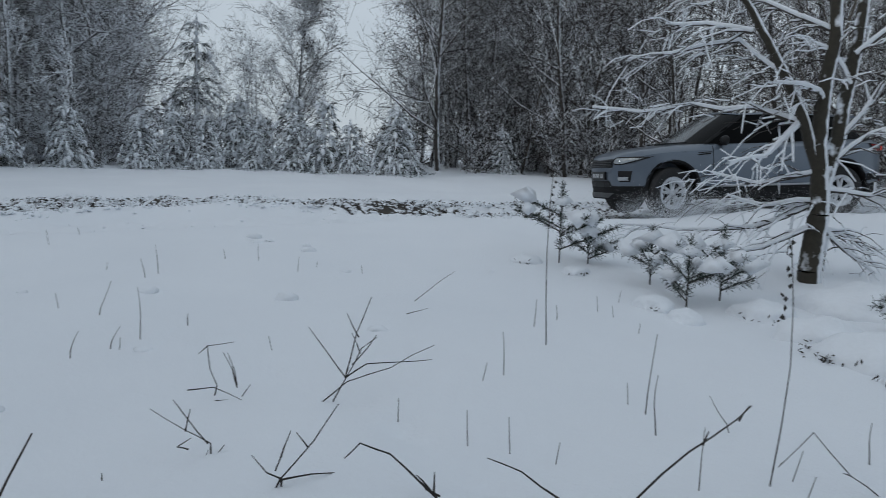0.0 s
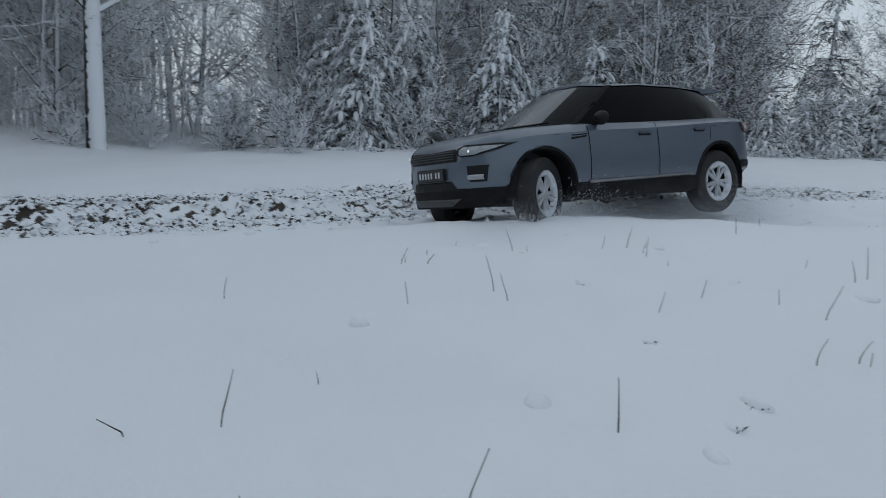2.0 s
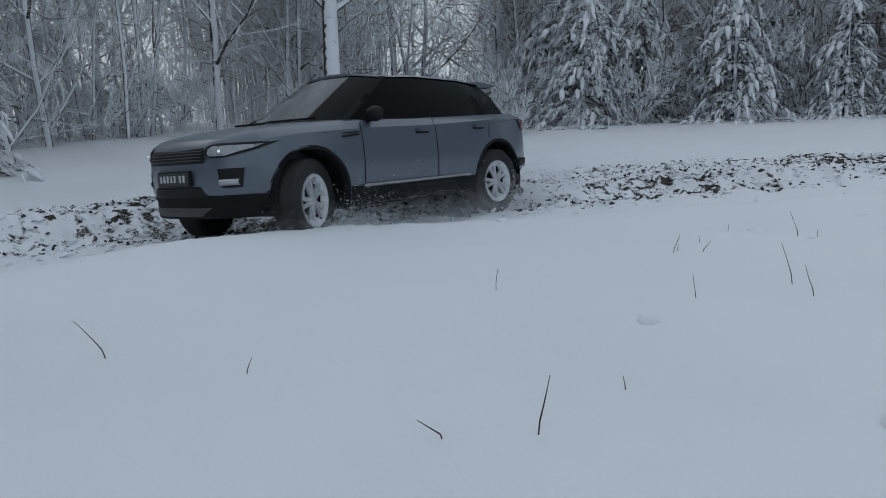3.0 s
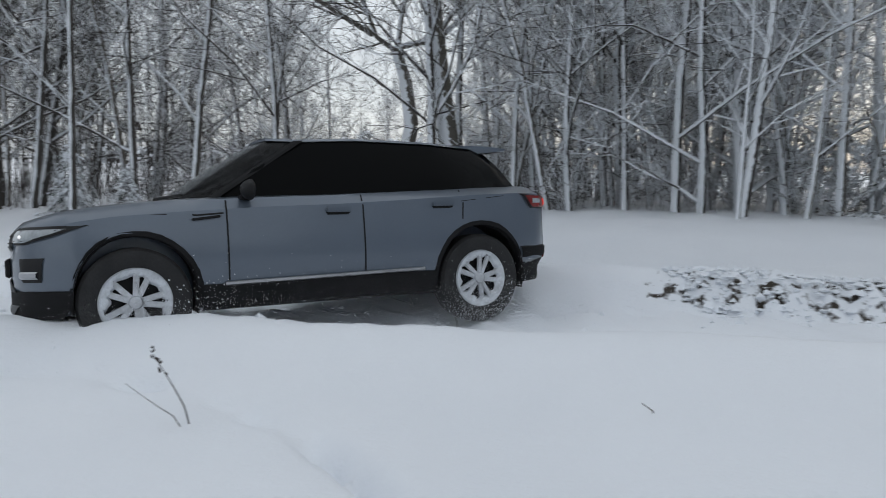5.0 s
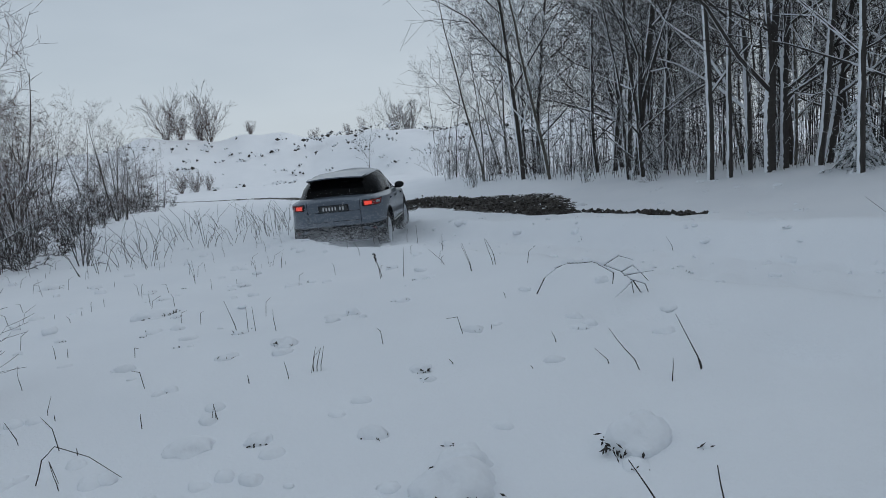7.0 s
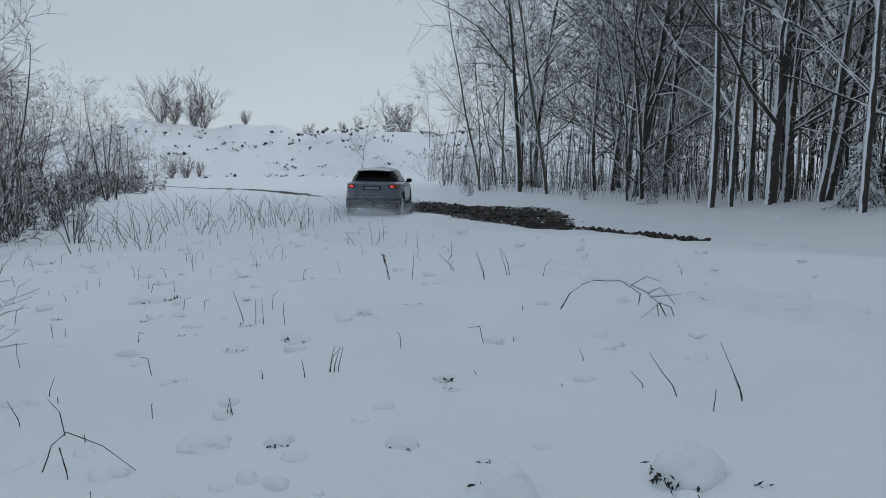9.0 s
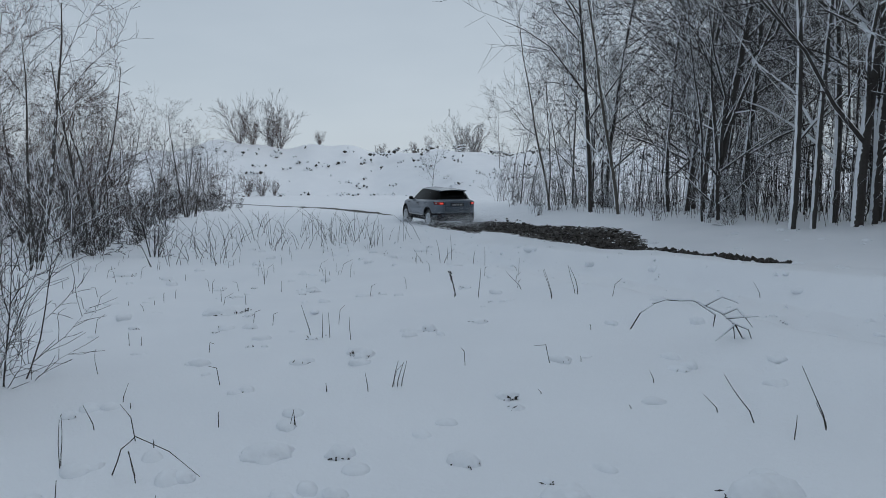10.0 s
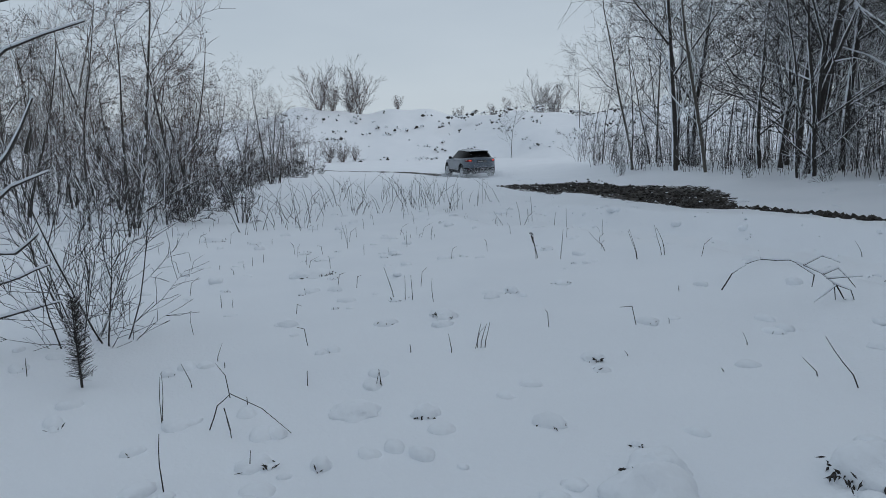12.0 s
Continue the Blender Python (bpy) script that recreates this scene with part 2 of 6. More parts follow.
def ground_height(x, y):
    x, y = np.atleast_1d(np.asarray(x, float)), np.atleast_1d(np.asarray(y, float))
    far, z, berm = track_near(x, y)
    wide = np.clip((far - 1.02) / 0.33, 0, 1)
    wide = wide * wide * (3 - 2 * wide)
    lie = np.clip((far - 1.5) / 4.0, 0, 1)
    open_snow = (z + berm) * (1 - lie) + field(x, y) * lie + lumps(x, y) + dents(x, y)
    open_snow = open_snow + 0.10 * np.clip((berm - 0.13) / 0.08, 0, 1) * np.exp(-(((far - 1.55) / 0.42) ** 2))
    rut = z + 0.02 + 0.035 * np.sin(x * 5.1 + y * 2.2) * np.sin(y * 6.3 - x * 3.1) + 0.02 * np.sin(x * 13 + y * 7)
    return rut * (1 - wide) + open_snow * wide


def ground_at(x, y):
    return float(ground_height(x, y)[0])


def mesh_object(name, verts, faces, mats, parent=None, smooth=False, slots=None):
    me = bpy.data.meshes.new(name)
    me.from_pydata([tuple(v) for v in verts] if not isinstance(verts, np.ndarray) else verts.tolist(), [], faces if not isinstance(faces, np.ndarray) else faces.tolist())
    for m in mats if isinstance(mats, (list, tuple)) else [mats]:
        me.materials.append(m)
    if slots is not None:
        me.polygons.foreach_set("material_index", slots)
    if smooth:
        me.polygons.foreach_set("use_smooth", [True] * len(me.polygons))
    me.update()
    ob = new(name, me)
    ob.parent = parent
    return ob


def ground_material():
    mat = bpy.data.materials.new("snow_field")
    mat.use_nodes = True
    n, l = mat.node_tree.nodes, mat.node_tree.links
    bsdf = n["Principled BSDF"]
    bsdf.inputs["Roughness"].default_value = 0.8
    geo = n.new("ShaderNodeNewGeometry")
    worn = n.new("ShaderNodeAttribute")
    worn.attribute_name = "worn"
    soil = n.new("ShaderNodeAttribute")
    soil.attribute_name = "soil"
    noises = []
    for scale, detail in ((0.8, 5), (7.0, 7), (45.0, 4)):
        k = n.new("ShaderNodeTexNoise")
        k.inputs["Scale"].default_value, k.inputs["Detail"].default_value = scale, detail
        l.new(geo.outputs["Position"], k.inputs["Vector"])
        noises.append(k)
    white = n.new("ShaderNodeValToRGB")
    white.color_ramp.elements[0].color, white.color_ramp.elements[1].color = (0.76, 0.79, 0.835, 1), (0.84, 0.865, 0.90, 1)
    l.new(noises[0].outputs["Fac"], white.inputs["Fac"])
    earth = n.new("ShaderNodeValToRGB")
    earth.color_ramp.elements[0].color, earth.color_ramp.elements[1].color = (0.008, 0.006, 0.0045, 1), (0.042, 0.031, 0.020, 1)
    l.new(noises[1].outputs["Fac"], earth.inputs["Fac"])

    def edge(source, value, gain):
        add = n.new("ShaderNodeMath")
        add.operation = "MULTIPLY_ADD"
        add.inputs[1].default_value = gain
        l.new(source.outputs["Fac"], add.inputs[0])
        l.new(value.outputs["Fac"], add.inputs[2])
        cut = n.new("ShaderNodeMapRange")
        cut.inputs["From Min"].default_value, cut.inputs["From Max"].default_value = 1.0, 1.08
        l.new(add.outputs[0], cut.inputs["Value"])
        return cut
    a, b = edge(noises[1], worn, 1.0), edge(noises[1], soil, 1.0)
    most = n.new("ShaderNodeMath")
    most.operation = "MAXIMUM"
    l.new(a.outputs["Result"], most.inputs[0])
    l.new(b.outputs["Result"], most.inputs[1])
    mix = n.new("ShaderNodeMix")
    mix.data_type = "RGBA"
    l.new(most.outputs[0], mix.inputs["Factor"])
    l.new(white.outputs["Color"], mix.inputs["A"])
    l.new(earth.outputs["Color"], mix.inputs["B"])
    l.new(mix.outputs["Result"], bsdf.inputs["Base Color"])
    relief = n.new("ShaderNodeBump")
    relief.inputs["Strength"].default_value, relief.inputs["Distance"].default_value = 0.35, 0.02
    l.new(noises[2].outputs["Fac"], relief.inputs["Height"])
    l.new(relief.outputs["Normal"], bsdf.inputs["Normal"])
    return mat


# the beaten band beside the car's way, the bare brown strip, and the dark tracks far out: x, y, half width
BAND = [(3.0, 15.5, 1.0), (-2.0, 13.4, 1.1), (-5.6, 11.6, 1.2), (-8.5, 9.8, 1.3), (-9.6, 7.4, 1.35), (-10.0, 5.0, 1.4), (-10.0, 2.6, 1.5), (-9.6, -0.6, 1.5), (-8.6, -3.4, 1.5), (-7.0, -5.3, 1.3), (-5.2, -6.1, 0.8), (-3.0, -6.4, 0.3)]
STRIP = [(7.4, -12.1, 0.12), (9.6, -12.0, 0.22), (11.5, -12.6, 0.4), (13.8, -13.9, 1.0), (16.5, -15.3, 1.35), (20.0, -16.0, 1.3), (23.5, -16.6, 1.2), (26.5, -17.0, 0.7)]
FAR_RUT = [(33.0, -19.6, 0.25), (40.5, -20.6, 0.6), (49.0, -20.6, 0.7), (57.0, -17.5, 0.4)]


def inside(x, y, line):
    """How deep a place lies within a strip: 1 at its middle line, 0 at its edge, below 0 outside."""
    line = np.array(line)
    best = np.full(len(x), -99.0)
    for p, q in zip(line[:-1], line[1:]):
        way = q[:2] - p[:2]
        u = np.clip(((x - p[0]) * way[0] + (y - p[1]) * way[1]) / (way @ way), 0, 1)
        best = np.maximum(best, 1 - np.hypot(x - p[0] - u * way[0], y - p[1] - u * way[1]) / (p[2] + u * (q[2] - p[2])))
    return best


def build_ground():
    rings, spokes = 250, 640
    r = np.concatenate([[0.0], 0.35 * (70 / 0.35) ** np.linspace(0, 1, rings - 22), 70 * (3000 / 70) ** np.linspace(0, 1, 22)[1:]])
    turn = np.linspace(0, 2 * math.pi, spokes, endpoint=False)
    x = np.concatenate([[0.0], np.outer(r[1:], np.cos(turn)).ravel()])
    y = np.concatenate([[0.0], np.outer(r[1:], np.sin(turn)).ravel()])
    z = ground_height(x, y)
    band, strip, rut = inside(x, y, BAND), inside(x, y, STRIP), inside(x, y, FAR_RUT)
    rough = np.clip(np.maximum(band, np.maximum(strip, rut)) * 3, 0, 1)
    z = z + rough * (0.03 * np.random.default_rng(3).normal(0, 1, len(x)) * (np.hypot(x, y) < 45) - 0.03)
    n = len(r) - 1
    i, j = np.meshgrid(np.arange(n - 1), np.arange(spokes), indexing="ij")
    a, b = 1 + i * spokes + j, 1 + i * spokes + (j + 1) % spokes
    quads = np.stack([a, a + spokes, b + spokes, b], -1).reshape(-1, 4).tolist()
    caps = [(0, 1 + k, 1 + (k + 1) % spokes) for k in range(spokes)]
    ob = mesh_object("ground", np.stack([x, y, z], 1), quads + caps, ground_material(), smooth=True)
    patch = 0.10 * np.sin(x * 0.9 + 2 * np.sin(y * 0.6)) + 0.06 * np.sin(y * 2.1 - x * 0.7)
    worn = np.where(band > 0, 0.30 + 0.21 * np.clip(band * 3, 0, 1) + 0.7 * patch, 0)
    soil = np.where(strip > -0.3, 0.52 + 0.5 * np.clip(strip + 0.2, -0.3, 0.8), 0)
    soil = np.maximum(soil, np.where(rut > 0, 0.50 + 0.2 * np.clip(rut * 3, 0, 1), 0))
    for name, data in (("worn", worn), ("soil", soil)):
        ob.data.attributes.new(name, "FLOAT", "POINT").data.foreach_set("value", data)
    return tagged(ob, "open field under fresh snow with a churned track", "ground", kind="structure")


build_ground()


# ---- trees ----
def tubes(segments, sides=3):
    """Open tubes along segments (p, q, radius at p, radius at q), as points and faces."""
    p, q = np.array([s[0] for s in segments], float), np.array([s[1] for s in segments], float)
    ra, rb = np.array([s[2] for s in segments]), np.array([s[3] for s in segments])
    way = q - p
    way /= np.linalg.norm(way, axis=1, keepdims=True) + 1e-9
    helper = np.where(np.abs(way[:, 2:3]) > 0.95, np.array([[1.0, 0, 0]]), np.array([[0, 0, 1.0]]))
    side = np.cross(way, helper)
    side /= np.linalg.norm(side, axis=1, keepdims=True) + 1e-9
    up = np.cross(side, way)
    rows = []
    for base, rad in ((p, ra), (q, rb)):
        for k in range(sides):
            a = 2 * math.pi * k / sides + math.pi / 2 + (math.pi / sides if sides == 4 else math.pi)
            rows.append(base + rad[:, None] * (math.cos(a) * side + math.sin(a) * up))
    pts = np.stack(rows, 1).reshape(-1, 3)
    first = np.arange(len(segments))[:, None] * 2 * sides
    faces = [np.concatenate([first + k, first + (k + 1) % sides, first + sides + (k + 1) % sides, first + sides + k], 1) for k in range(sides)]
    return pts, np.concatenate(faces)


def grow(rng, segs, twigs, base, way, length, radius, level, deepest, spread, up, kinks=4, branches=5, bare=0.35, droop=0.0):
    """A limb of a few bent pieces that carries smaller limbs."""
    p, step = np.array(base, float), length / kinks
    way = np.array(way, float)
    for k in range(kinks):
        way = way + rng.normal(0, 0.045 if level == 0 else 0.10 + 0.05 * level, 3) + np.array([0, 0, up - droop * level])
        way /= np.linalg.norm(way)
        q = p + way * step
        ra, rb = radius * (1 - 0.8 * k / kinks), radius * (1 - 0.8 * (k + 1) / kinks)
        (segs if level < 2 else twigs).append((p, q, ra, rb))
        if level < deepest and (k + 1) / kinks > (bare if level == 0 else 0.15):
            for _ in range(max(1, int(round(branches / kinks * (1 + (k == kinks - 1)))))):
                turn = rng.uniform(0, 2 * math.pi)
                side = np.cross(way, [math.cos(turn), math.sin(turn), 0.3])
                side /= np.linalg.norm(side) + 1e-9
                out = way * math.cos(spread) + side * math.sin(spread)
                at = p + (q - p) * rng.uniform(0.2, 1.0)
                size = length * (0.42 if level == 0 else 0.5) * rng.uniform(0.6, 1.15) * (1.15 - 0.55 * (k / kinks) if level == 0 else 1)
                grow(rng, segs, twigs, at, out, size, max(rb * 0.55, 0.004), level + 1, deepest, spread, up * 0.9, (4, 2, 1)[min(level, 2)], (4 if level == 1 else 5) if level else 6, 0, droop)
        p = q


def bare_tree(name, seed, height, radius, lean=0.1, branches=7, spread=0.75, up=0.07, bare=0.35, deepest=3, mats=(None, None), kinks=9, stems=1, droop=0.0, thick=1.0, sprays=0, spray_size=0.4):
    rng = np.random.default_rng(seed)
    segs, twigs = [], []
    for s in range(stems):
        turn = rng.uniform(0, 2 * math.pi)
        tilt = lean * rng.uniform(0.4, 1.3) if stems == 1 else lean * rng.uniform(0.5, 1.5)
        way = (math.cos(turn) * tilt, math.sin(turn) * tilt, 1)
        at = (0, 0, -0.25) if stems == 1 else (rng.normal(0, 0.12), rng.normal(0, 0.12), -0.15)
        grow(rng, segs, twigs, at, way, height * (1 if s == 0 else rng.uniform(0.55, 1)), radius * (1 if s == 0 else 0.7), 0, deepest, spread, up, kinks, branches, bare, droop)
    root = new(name)
    v, f = tubes(segs, 5)
    mesh_object("trunk", v, f, mats[0], root, smooth=True)
    twigs = [(a, b, max(c * min(thick, 1), 0.0045 * thick), max(d * min(thick, 1), 0.0035 * thick)) for a, b, c, d in twigs]
    fine_ones = []
    for a, b, c, d in twigs:
        along = (b - a) / (np.linalg.norm(b - a) + 1e-9)
        for _ in range(sprays):
            out = along * rng.uniform(0.3, 1.0) + rng.normal(0, 0.55, 3) + (0, 0, 0.12)
            at, reach = a + (b - a) * rng.uniform(0.1, 1.0), spray_size * rng.uniform(0.5, 1.4)
            tip = at + out / np.linalg.norm(out) * reach
            fine_ones.append((at, tip, 0.0036 * thick, 0.0022 * thick))
    twigs += fine_ones
    if twigs:
        v, f = tubes(twigs, 3)
        mesh_object("crown", v, f, mats[1], root)
    return root


def clump(rng, at, size, flat=0.6):
    """A small uneven lump, eight faces."""
    ax = rng.normal(0, 0.25, (6, 3)) * size
    base = np.array([(1, 0, 0), (0, 1, 0), (-1, 0, 0), (0, -1, 0), (0, 0, 1), (0, 0, -1)], float) * size * np.array([1, 1, flat])
    pts = base + ax + np.array(at)
    tri = [(0, 1, 4), (1, 2, 4), (2, 3, 4), (3, 0, 4), (1, 0, 5), (2, 1, 5), (3, 2, 5), (0, 3, 5)]
    return pts, tri


def gather(pieces):
    pts, faces, n = [], [], 0
    for p, f in pieces:
        pts.append(p)
        faces += [tuple(k + n for k in t) for t in f]
        n += len(p)
    return np.concatenate(pts), faces


def sliver(rng, at, way, wide):
    """A needled spray: a thin three-sided spindle."""
    at, way = np.array(at), np.array(way)
    across = np.cross(way, rng.normal(0, 1, 3))
    across = across / np.linalg.norm(across) * wide
    up = np.cross(way, across)
    up = up / np.linalg.norm(up) * wide
    mid = at + way * 0.4
    pts = np.array([at, mid + across, mid - 0.5 * across + 0.87 * up, mid - 0.5 * across - 0.87 * up, at + way])
    return pts, [(0, 1, 2), (0, 2, 3), (0, 3, 1), (4, 2, 1), (4, 3, 2), (4, 1, 3)]


def paw(rng, at, way, length, wide):
    """A hanging tongue of snow along the end of a bough: a flattened taper of four uneven rings."""
    at, way = np.array(at, float), np.array(way, float)
    way /= np.linalg.norm(way)
    side = np.cross(way, (0.0, 0.0, 1.0)) + 1e-6
    side /= np.linalg.norm(side)
    up = np.cross(side, way)
    pts = []
    for t, r in ((0.0, 0.45), (0.3, 1.0), (0.7, 0.85), (1.0, 0.2)):
        for k in range(6):
            a = k * math.pi / 3
            r_here = wide * r * rng.uniform(0.75, 1.25)
            pts.append(at + way * length * t + side * math.cos(a) * r_here + up * math.sin(a) * r_here * 0.6 - np.array((0, 0, 0.18 * length * t * t)))
    faces = [(6 * i + k, 6 * i + (k + 1) % 6, 6 * i + 6 + (k + 1) % 6, 6 * i + 6 + k) for i in range(3) for k in range(6)]
    return np.array(pts), faces + [(5, 4, 3, 2, 1, 0), (18, 19, 20, 21, 22, 23)]


def fir_tree(name, seed, height, width, whorls=13, heavy=1.0):
    """A conifer whose boughs hang under tongues of snow, dark needles showing between them."""
    rng = np.random.default_rng(seed)
    root = new(name)
    v, f = tubes([((0, 0, -0.2), (0, 0, height * 0.5), 0.02 * height, 0.012 * height), ((0, 0, height * 0.5), (0.05, 0.03, height), 0.012 * height, 0.004)], 6)
    mesh_object("trunk", v, f, BARK, root)
    green, white, sticks = [], [], []
    unit = (height / 4.5) ** 0.5
    for w in range(whorls):
        u = (w + rng.uniform(0.0, 0.7)) / whorls
        z, reach = height * (0.03 + 0.95 * u), width * 0.5 * (1 - u) ** 0.75 + 0.12
        for b in range(int(6 + 5 * (1 - u))):
            turn = rng.uniform(0, 2 * math.pi)
            long, sag = reach * rng.uniform(0.55, 1.25), rng.uniform(0.45, 1.1)
            way = np.array([math.cos(turn), math.sin(turn), 0])
            across = np.array([-way[1], way[0], 0])
            steps = max(2, int(long / 0.20))
            last = np.array([0, 0, z])
            for k in range(1, steps + 1):
                t = k / steps
                p = np.array([0, 0, z]) + way * long * t + np.array([0, 0, 0.16 * long * t - sag * long * t * t]) + rng.normal(0, 0.03, 3)
                p[2] = max(p[2], 0.05)
                sticks.append((last, p, 0.012, 0.008))
                run = p - last
                last = p
                for _ in range(7):
                    out = run / (np.linalg.norm(run) + 1e-6) * 0.7 + across * rng.normal(0, 0.8) + rng.normal(0, 0.3, 3) - (0, 0, 0.45)
                    green.append(sliver(rng, p + across * rng.normal(0, 0.10) * unit, out / np.linalg.norm(out) * unit * rng.uniform(0.14, 0.34), 0.020 * unit))
                if t > 0.3 and rng.random() < 0.75 * heavy:
                    hang = run / (np.linalg.norm(run) + 1e-6) + across * rng.normal(0, 0.35) - (0, 0, 0.25 + 0.7 * t * rng.random())
                    white.append(paw(rng, p + across * rng.normal(0, 0.09) * unit + (0, 0, 0.03), hang, unit * rng.uniform(0.16, 0.42), unit * rng.uniform(0.04, 0.10)))
                for _ in range(2):
                    if rng.random() < 0.6 * heavy:
                        white.append(clump(rng, p + across * rng.normal(0, 0.14) * unit + rng.normal(0, 0.05, 3), unit * rng.uniform(0.025, 0.075), rng.uniform(0.5, 0.9)))
    for k in range(5):
        white.append(clump(rng, (0.05, 0.03, height * (1 - 0.05 * k)), 0.05 + 0.02 * k, 1.4))
    v, f = gather(green)
    tagged(mesh_object("crown", v, f, NEEDLE, root), kind="stuff")
    v, f = gather(white)
    tagged(mesh_object("snow_load", v, f, SNOW, root, smooth=True), kind="stuff")
    v, f = tubes(sticks, 3)
    tagged(mesh_object("bough_frame", v, f, BARK, root), kind="stuff")
    return root


# ---- woods ----
def place(ob, x, y, turn=0.0, size=1.0, sink=0.0, tall=None):
    ob.location, ob.rotation_euler, ob.scale = (x, y, ground_at(x, y) - sink), (0, 0, turn), (size, size, tall or size)
    return ob


def planted(model, x, y, turn=0.0, size=1.0, lean=0.0):
    """A copy of a model tree at a place on the ground."""
    ob = copy_thing(model, Matrix.Identity(4))
    ob.location, ob.rotation_euler, ob.scale = (x, y, ground_at(x, y) - 0.05), (lean * math.cos(turn * 7), lean * math.sin(turn * 7), turn), (size, size, size)
    return ob


def line_places(rng, line, count, near, deep):
    """Places strewn along a line of points, from near to deep metres to its left-hand side."""
    line = np.array(line, float)
    cut = np.concatenate([[0], np.cumsum(np.linalg.norm(np.diff(line, axis=0), axis=1))])
    out = []
    for _ in range(count):
        s = rng.uniform(0, cut[-1])
        i = min(np.searchsorted(cut, s, side="right") - 1, len(line) - 2)
        way = (line[i + 1] - line[i]) / (cut[i + 1] - cut[i])
        p = line[i] + way * (s - cut[i]) + np.array([-way[1], way[0]]) * (near + (deep - near) * rng.random() ** 1.3)
        out.append(p)
    return out


def in_ride(x, y, pad=0.0):
    """Whether a place lies in the open ride that parts the wood in the north-west."""
    yaw = math.degrees(math.atan2(0.6 - x, y - 0.7))
    return 32.0 - pad < yaw < 47.5 + pad and math.hypot(x, y) > 17


BARE_LABEL = "bare deciduous tree with thin dark branches and snow on one side"
FROST_LABEL = "deciduous tree with every twig coated in white frost"
FIR_LABEL = "young conifer bent under thick fresh snow"
SHRUB_LABEL = "leafless shrub with many thin snowy stems"

bare_models = [bare_tree("bare_tree", 11 + k, h, r, lean=0.07, branches=b, mats=(BARK, TWIG), bare=w, up=0.07, spread=0.85, thick=1.25, sprays=1, spray_size=0.45) for k, (h, r, b, w) in enumerate(
    ((11.0, 0.105, 15, 0.12), (12.0, 0.11, 15, 0.18), (9.5, 0.085, 15, 0.1), (12.5, 0.12, 15, 0.22), (8.5, 0.07, 15, 0.1)))]
thin_models = [bare_tree("slender_tree", 31 + k, h, r, lean=0.10, branches=9, mats=(BARK_PALE if k % 2 else BARK, TWIG), bare=0.2, up=0.08, spread=0.75, deepest=2, thick=1.25, sprays=3, spray_size=0.5) for k, (h, r) in enumerate(
    ((8.0, 0.05), (9.5, 0.07), (7.0, 0.045), (10.5, 0.08)))]
frost_models = [bare_tree("frosted_tree", 51 + k, h, r, lean=0.10, branches=9, mats=(BARK_FROST, TWIG_FROST), bare=0.08, up=0.05, spread=0.95, thick=1.9, sprays=1, spray_size=0.4) for k, (h, r) in enumerate(
    ((7.5, 0.08), (9.0, 0.10), (6.5, 0.06)))]
shrub_models = [bare_tree("leafless_shrub", 71 + k, h, 0.014, lean=0.35, branches=5, mats=(TWIG, TWIG), bare=0.1, up=0.10, spread=0.5, deepest=2, kinks=4, stems=6) for k, h in enumerate((1.6, 2.2, 1.2))]
frost_shrubs = [bare_tree("frosted_shrub", 81 + k, h, 0.016, lean=0.5, branches=6, mats=(BARK_FROST, TWIG_FROST), bare=0.05, up=0.05, spread=0.7, deepest=2, kinks=4, stems=5, thick=2.6) for k, h in enumerate((1.7, 2.3))]
brown_models = [bare_tree("brown_twigged_tree", 91 + k, h, 0.05, lean=0.2, branches=7, mats=(BARK, TWIG_BROWN), bare=0.08, up=0.05, spread=0.78, kinks=7, stems=2, thick=0.8) for k, h in enumerate((5.2, 4.2, 3.4))]
fir_models = [fir_tree("snowy_fir", 101 + k, h, w) for k, (h, w) in enumerate(((5.0, 3.6), (3.8, 2.6), (2.4, 1.8), (5.8, 4.0)))]
for group, label, category, models in (("bare trees", BARE_LABEL, "tree", bare_models), ("slender trees", "slender leafless tree with snow along its stem", "tree", thin_models),
        ("frosted trees", FROST_LABEL, "tree", frost_models), ("leafless shrubs", SHRUB_LABEL, "shrub", shrub_models), ("frosted shrubs", "low shrub wholly white with frost and snow", "shrub", frost_shrubs),
        ("brown trees", "small leafless tree with reddish-brown twigs", "tree", brown_models), ("snowy firs", FIR_LABEL, "conifer", fir_models)):
    for model in models:
        tagged(model, label, category, group)

# the models themselves stand in the wood
for k, (model, x, y) in enumerate(zip(bare_models + thin_models + frost_models + shrub_models + frost_shrubs + brown_models + fir_models,
        (-14, -9, 3, 8.5, 16, -12, -6, 1.5, 6, -25, -28, -23, 13.5, 17, 15, -20, -21, 15.2, 18.5, 18.8, -23.2, -22.4, -20.4, -24.6),
        (-15, -19, -21, -19, -22, -12, -18, -22.5, -18.5, 4, 9, 17, -1.2, -2.2, -3.4, 3, 6.5, -1.6, -2.6, -3.2, 7.2, 11.5, 15.5, 5.2))):
    place(model, x, y, k * 1.7)

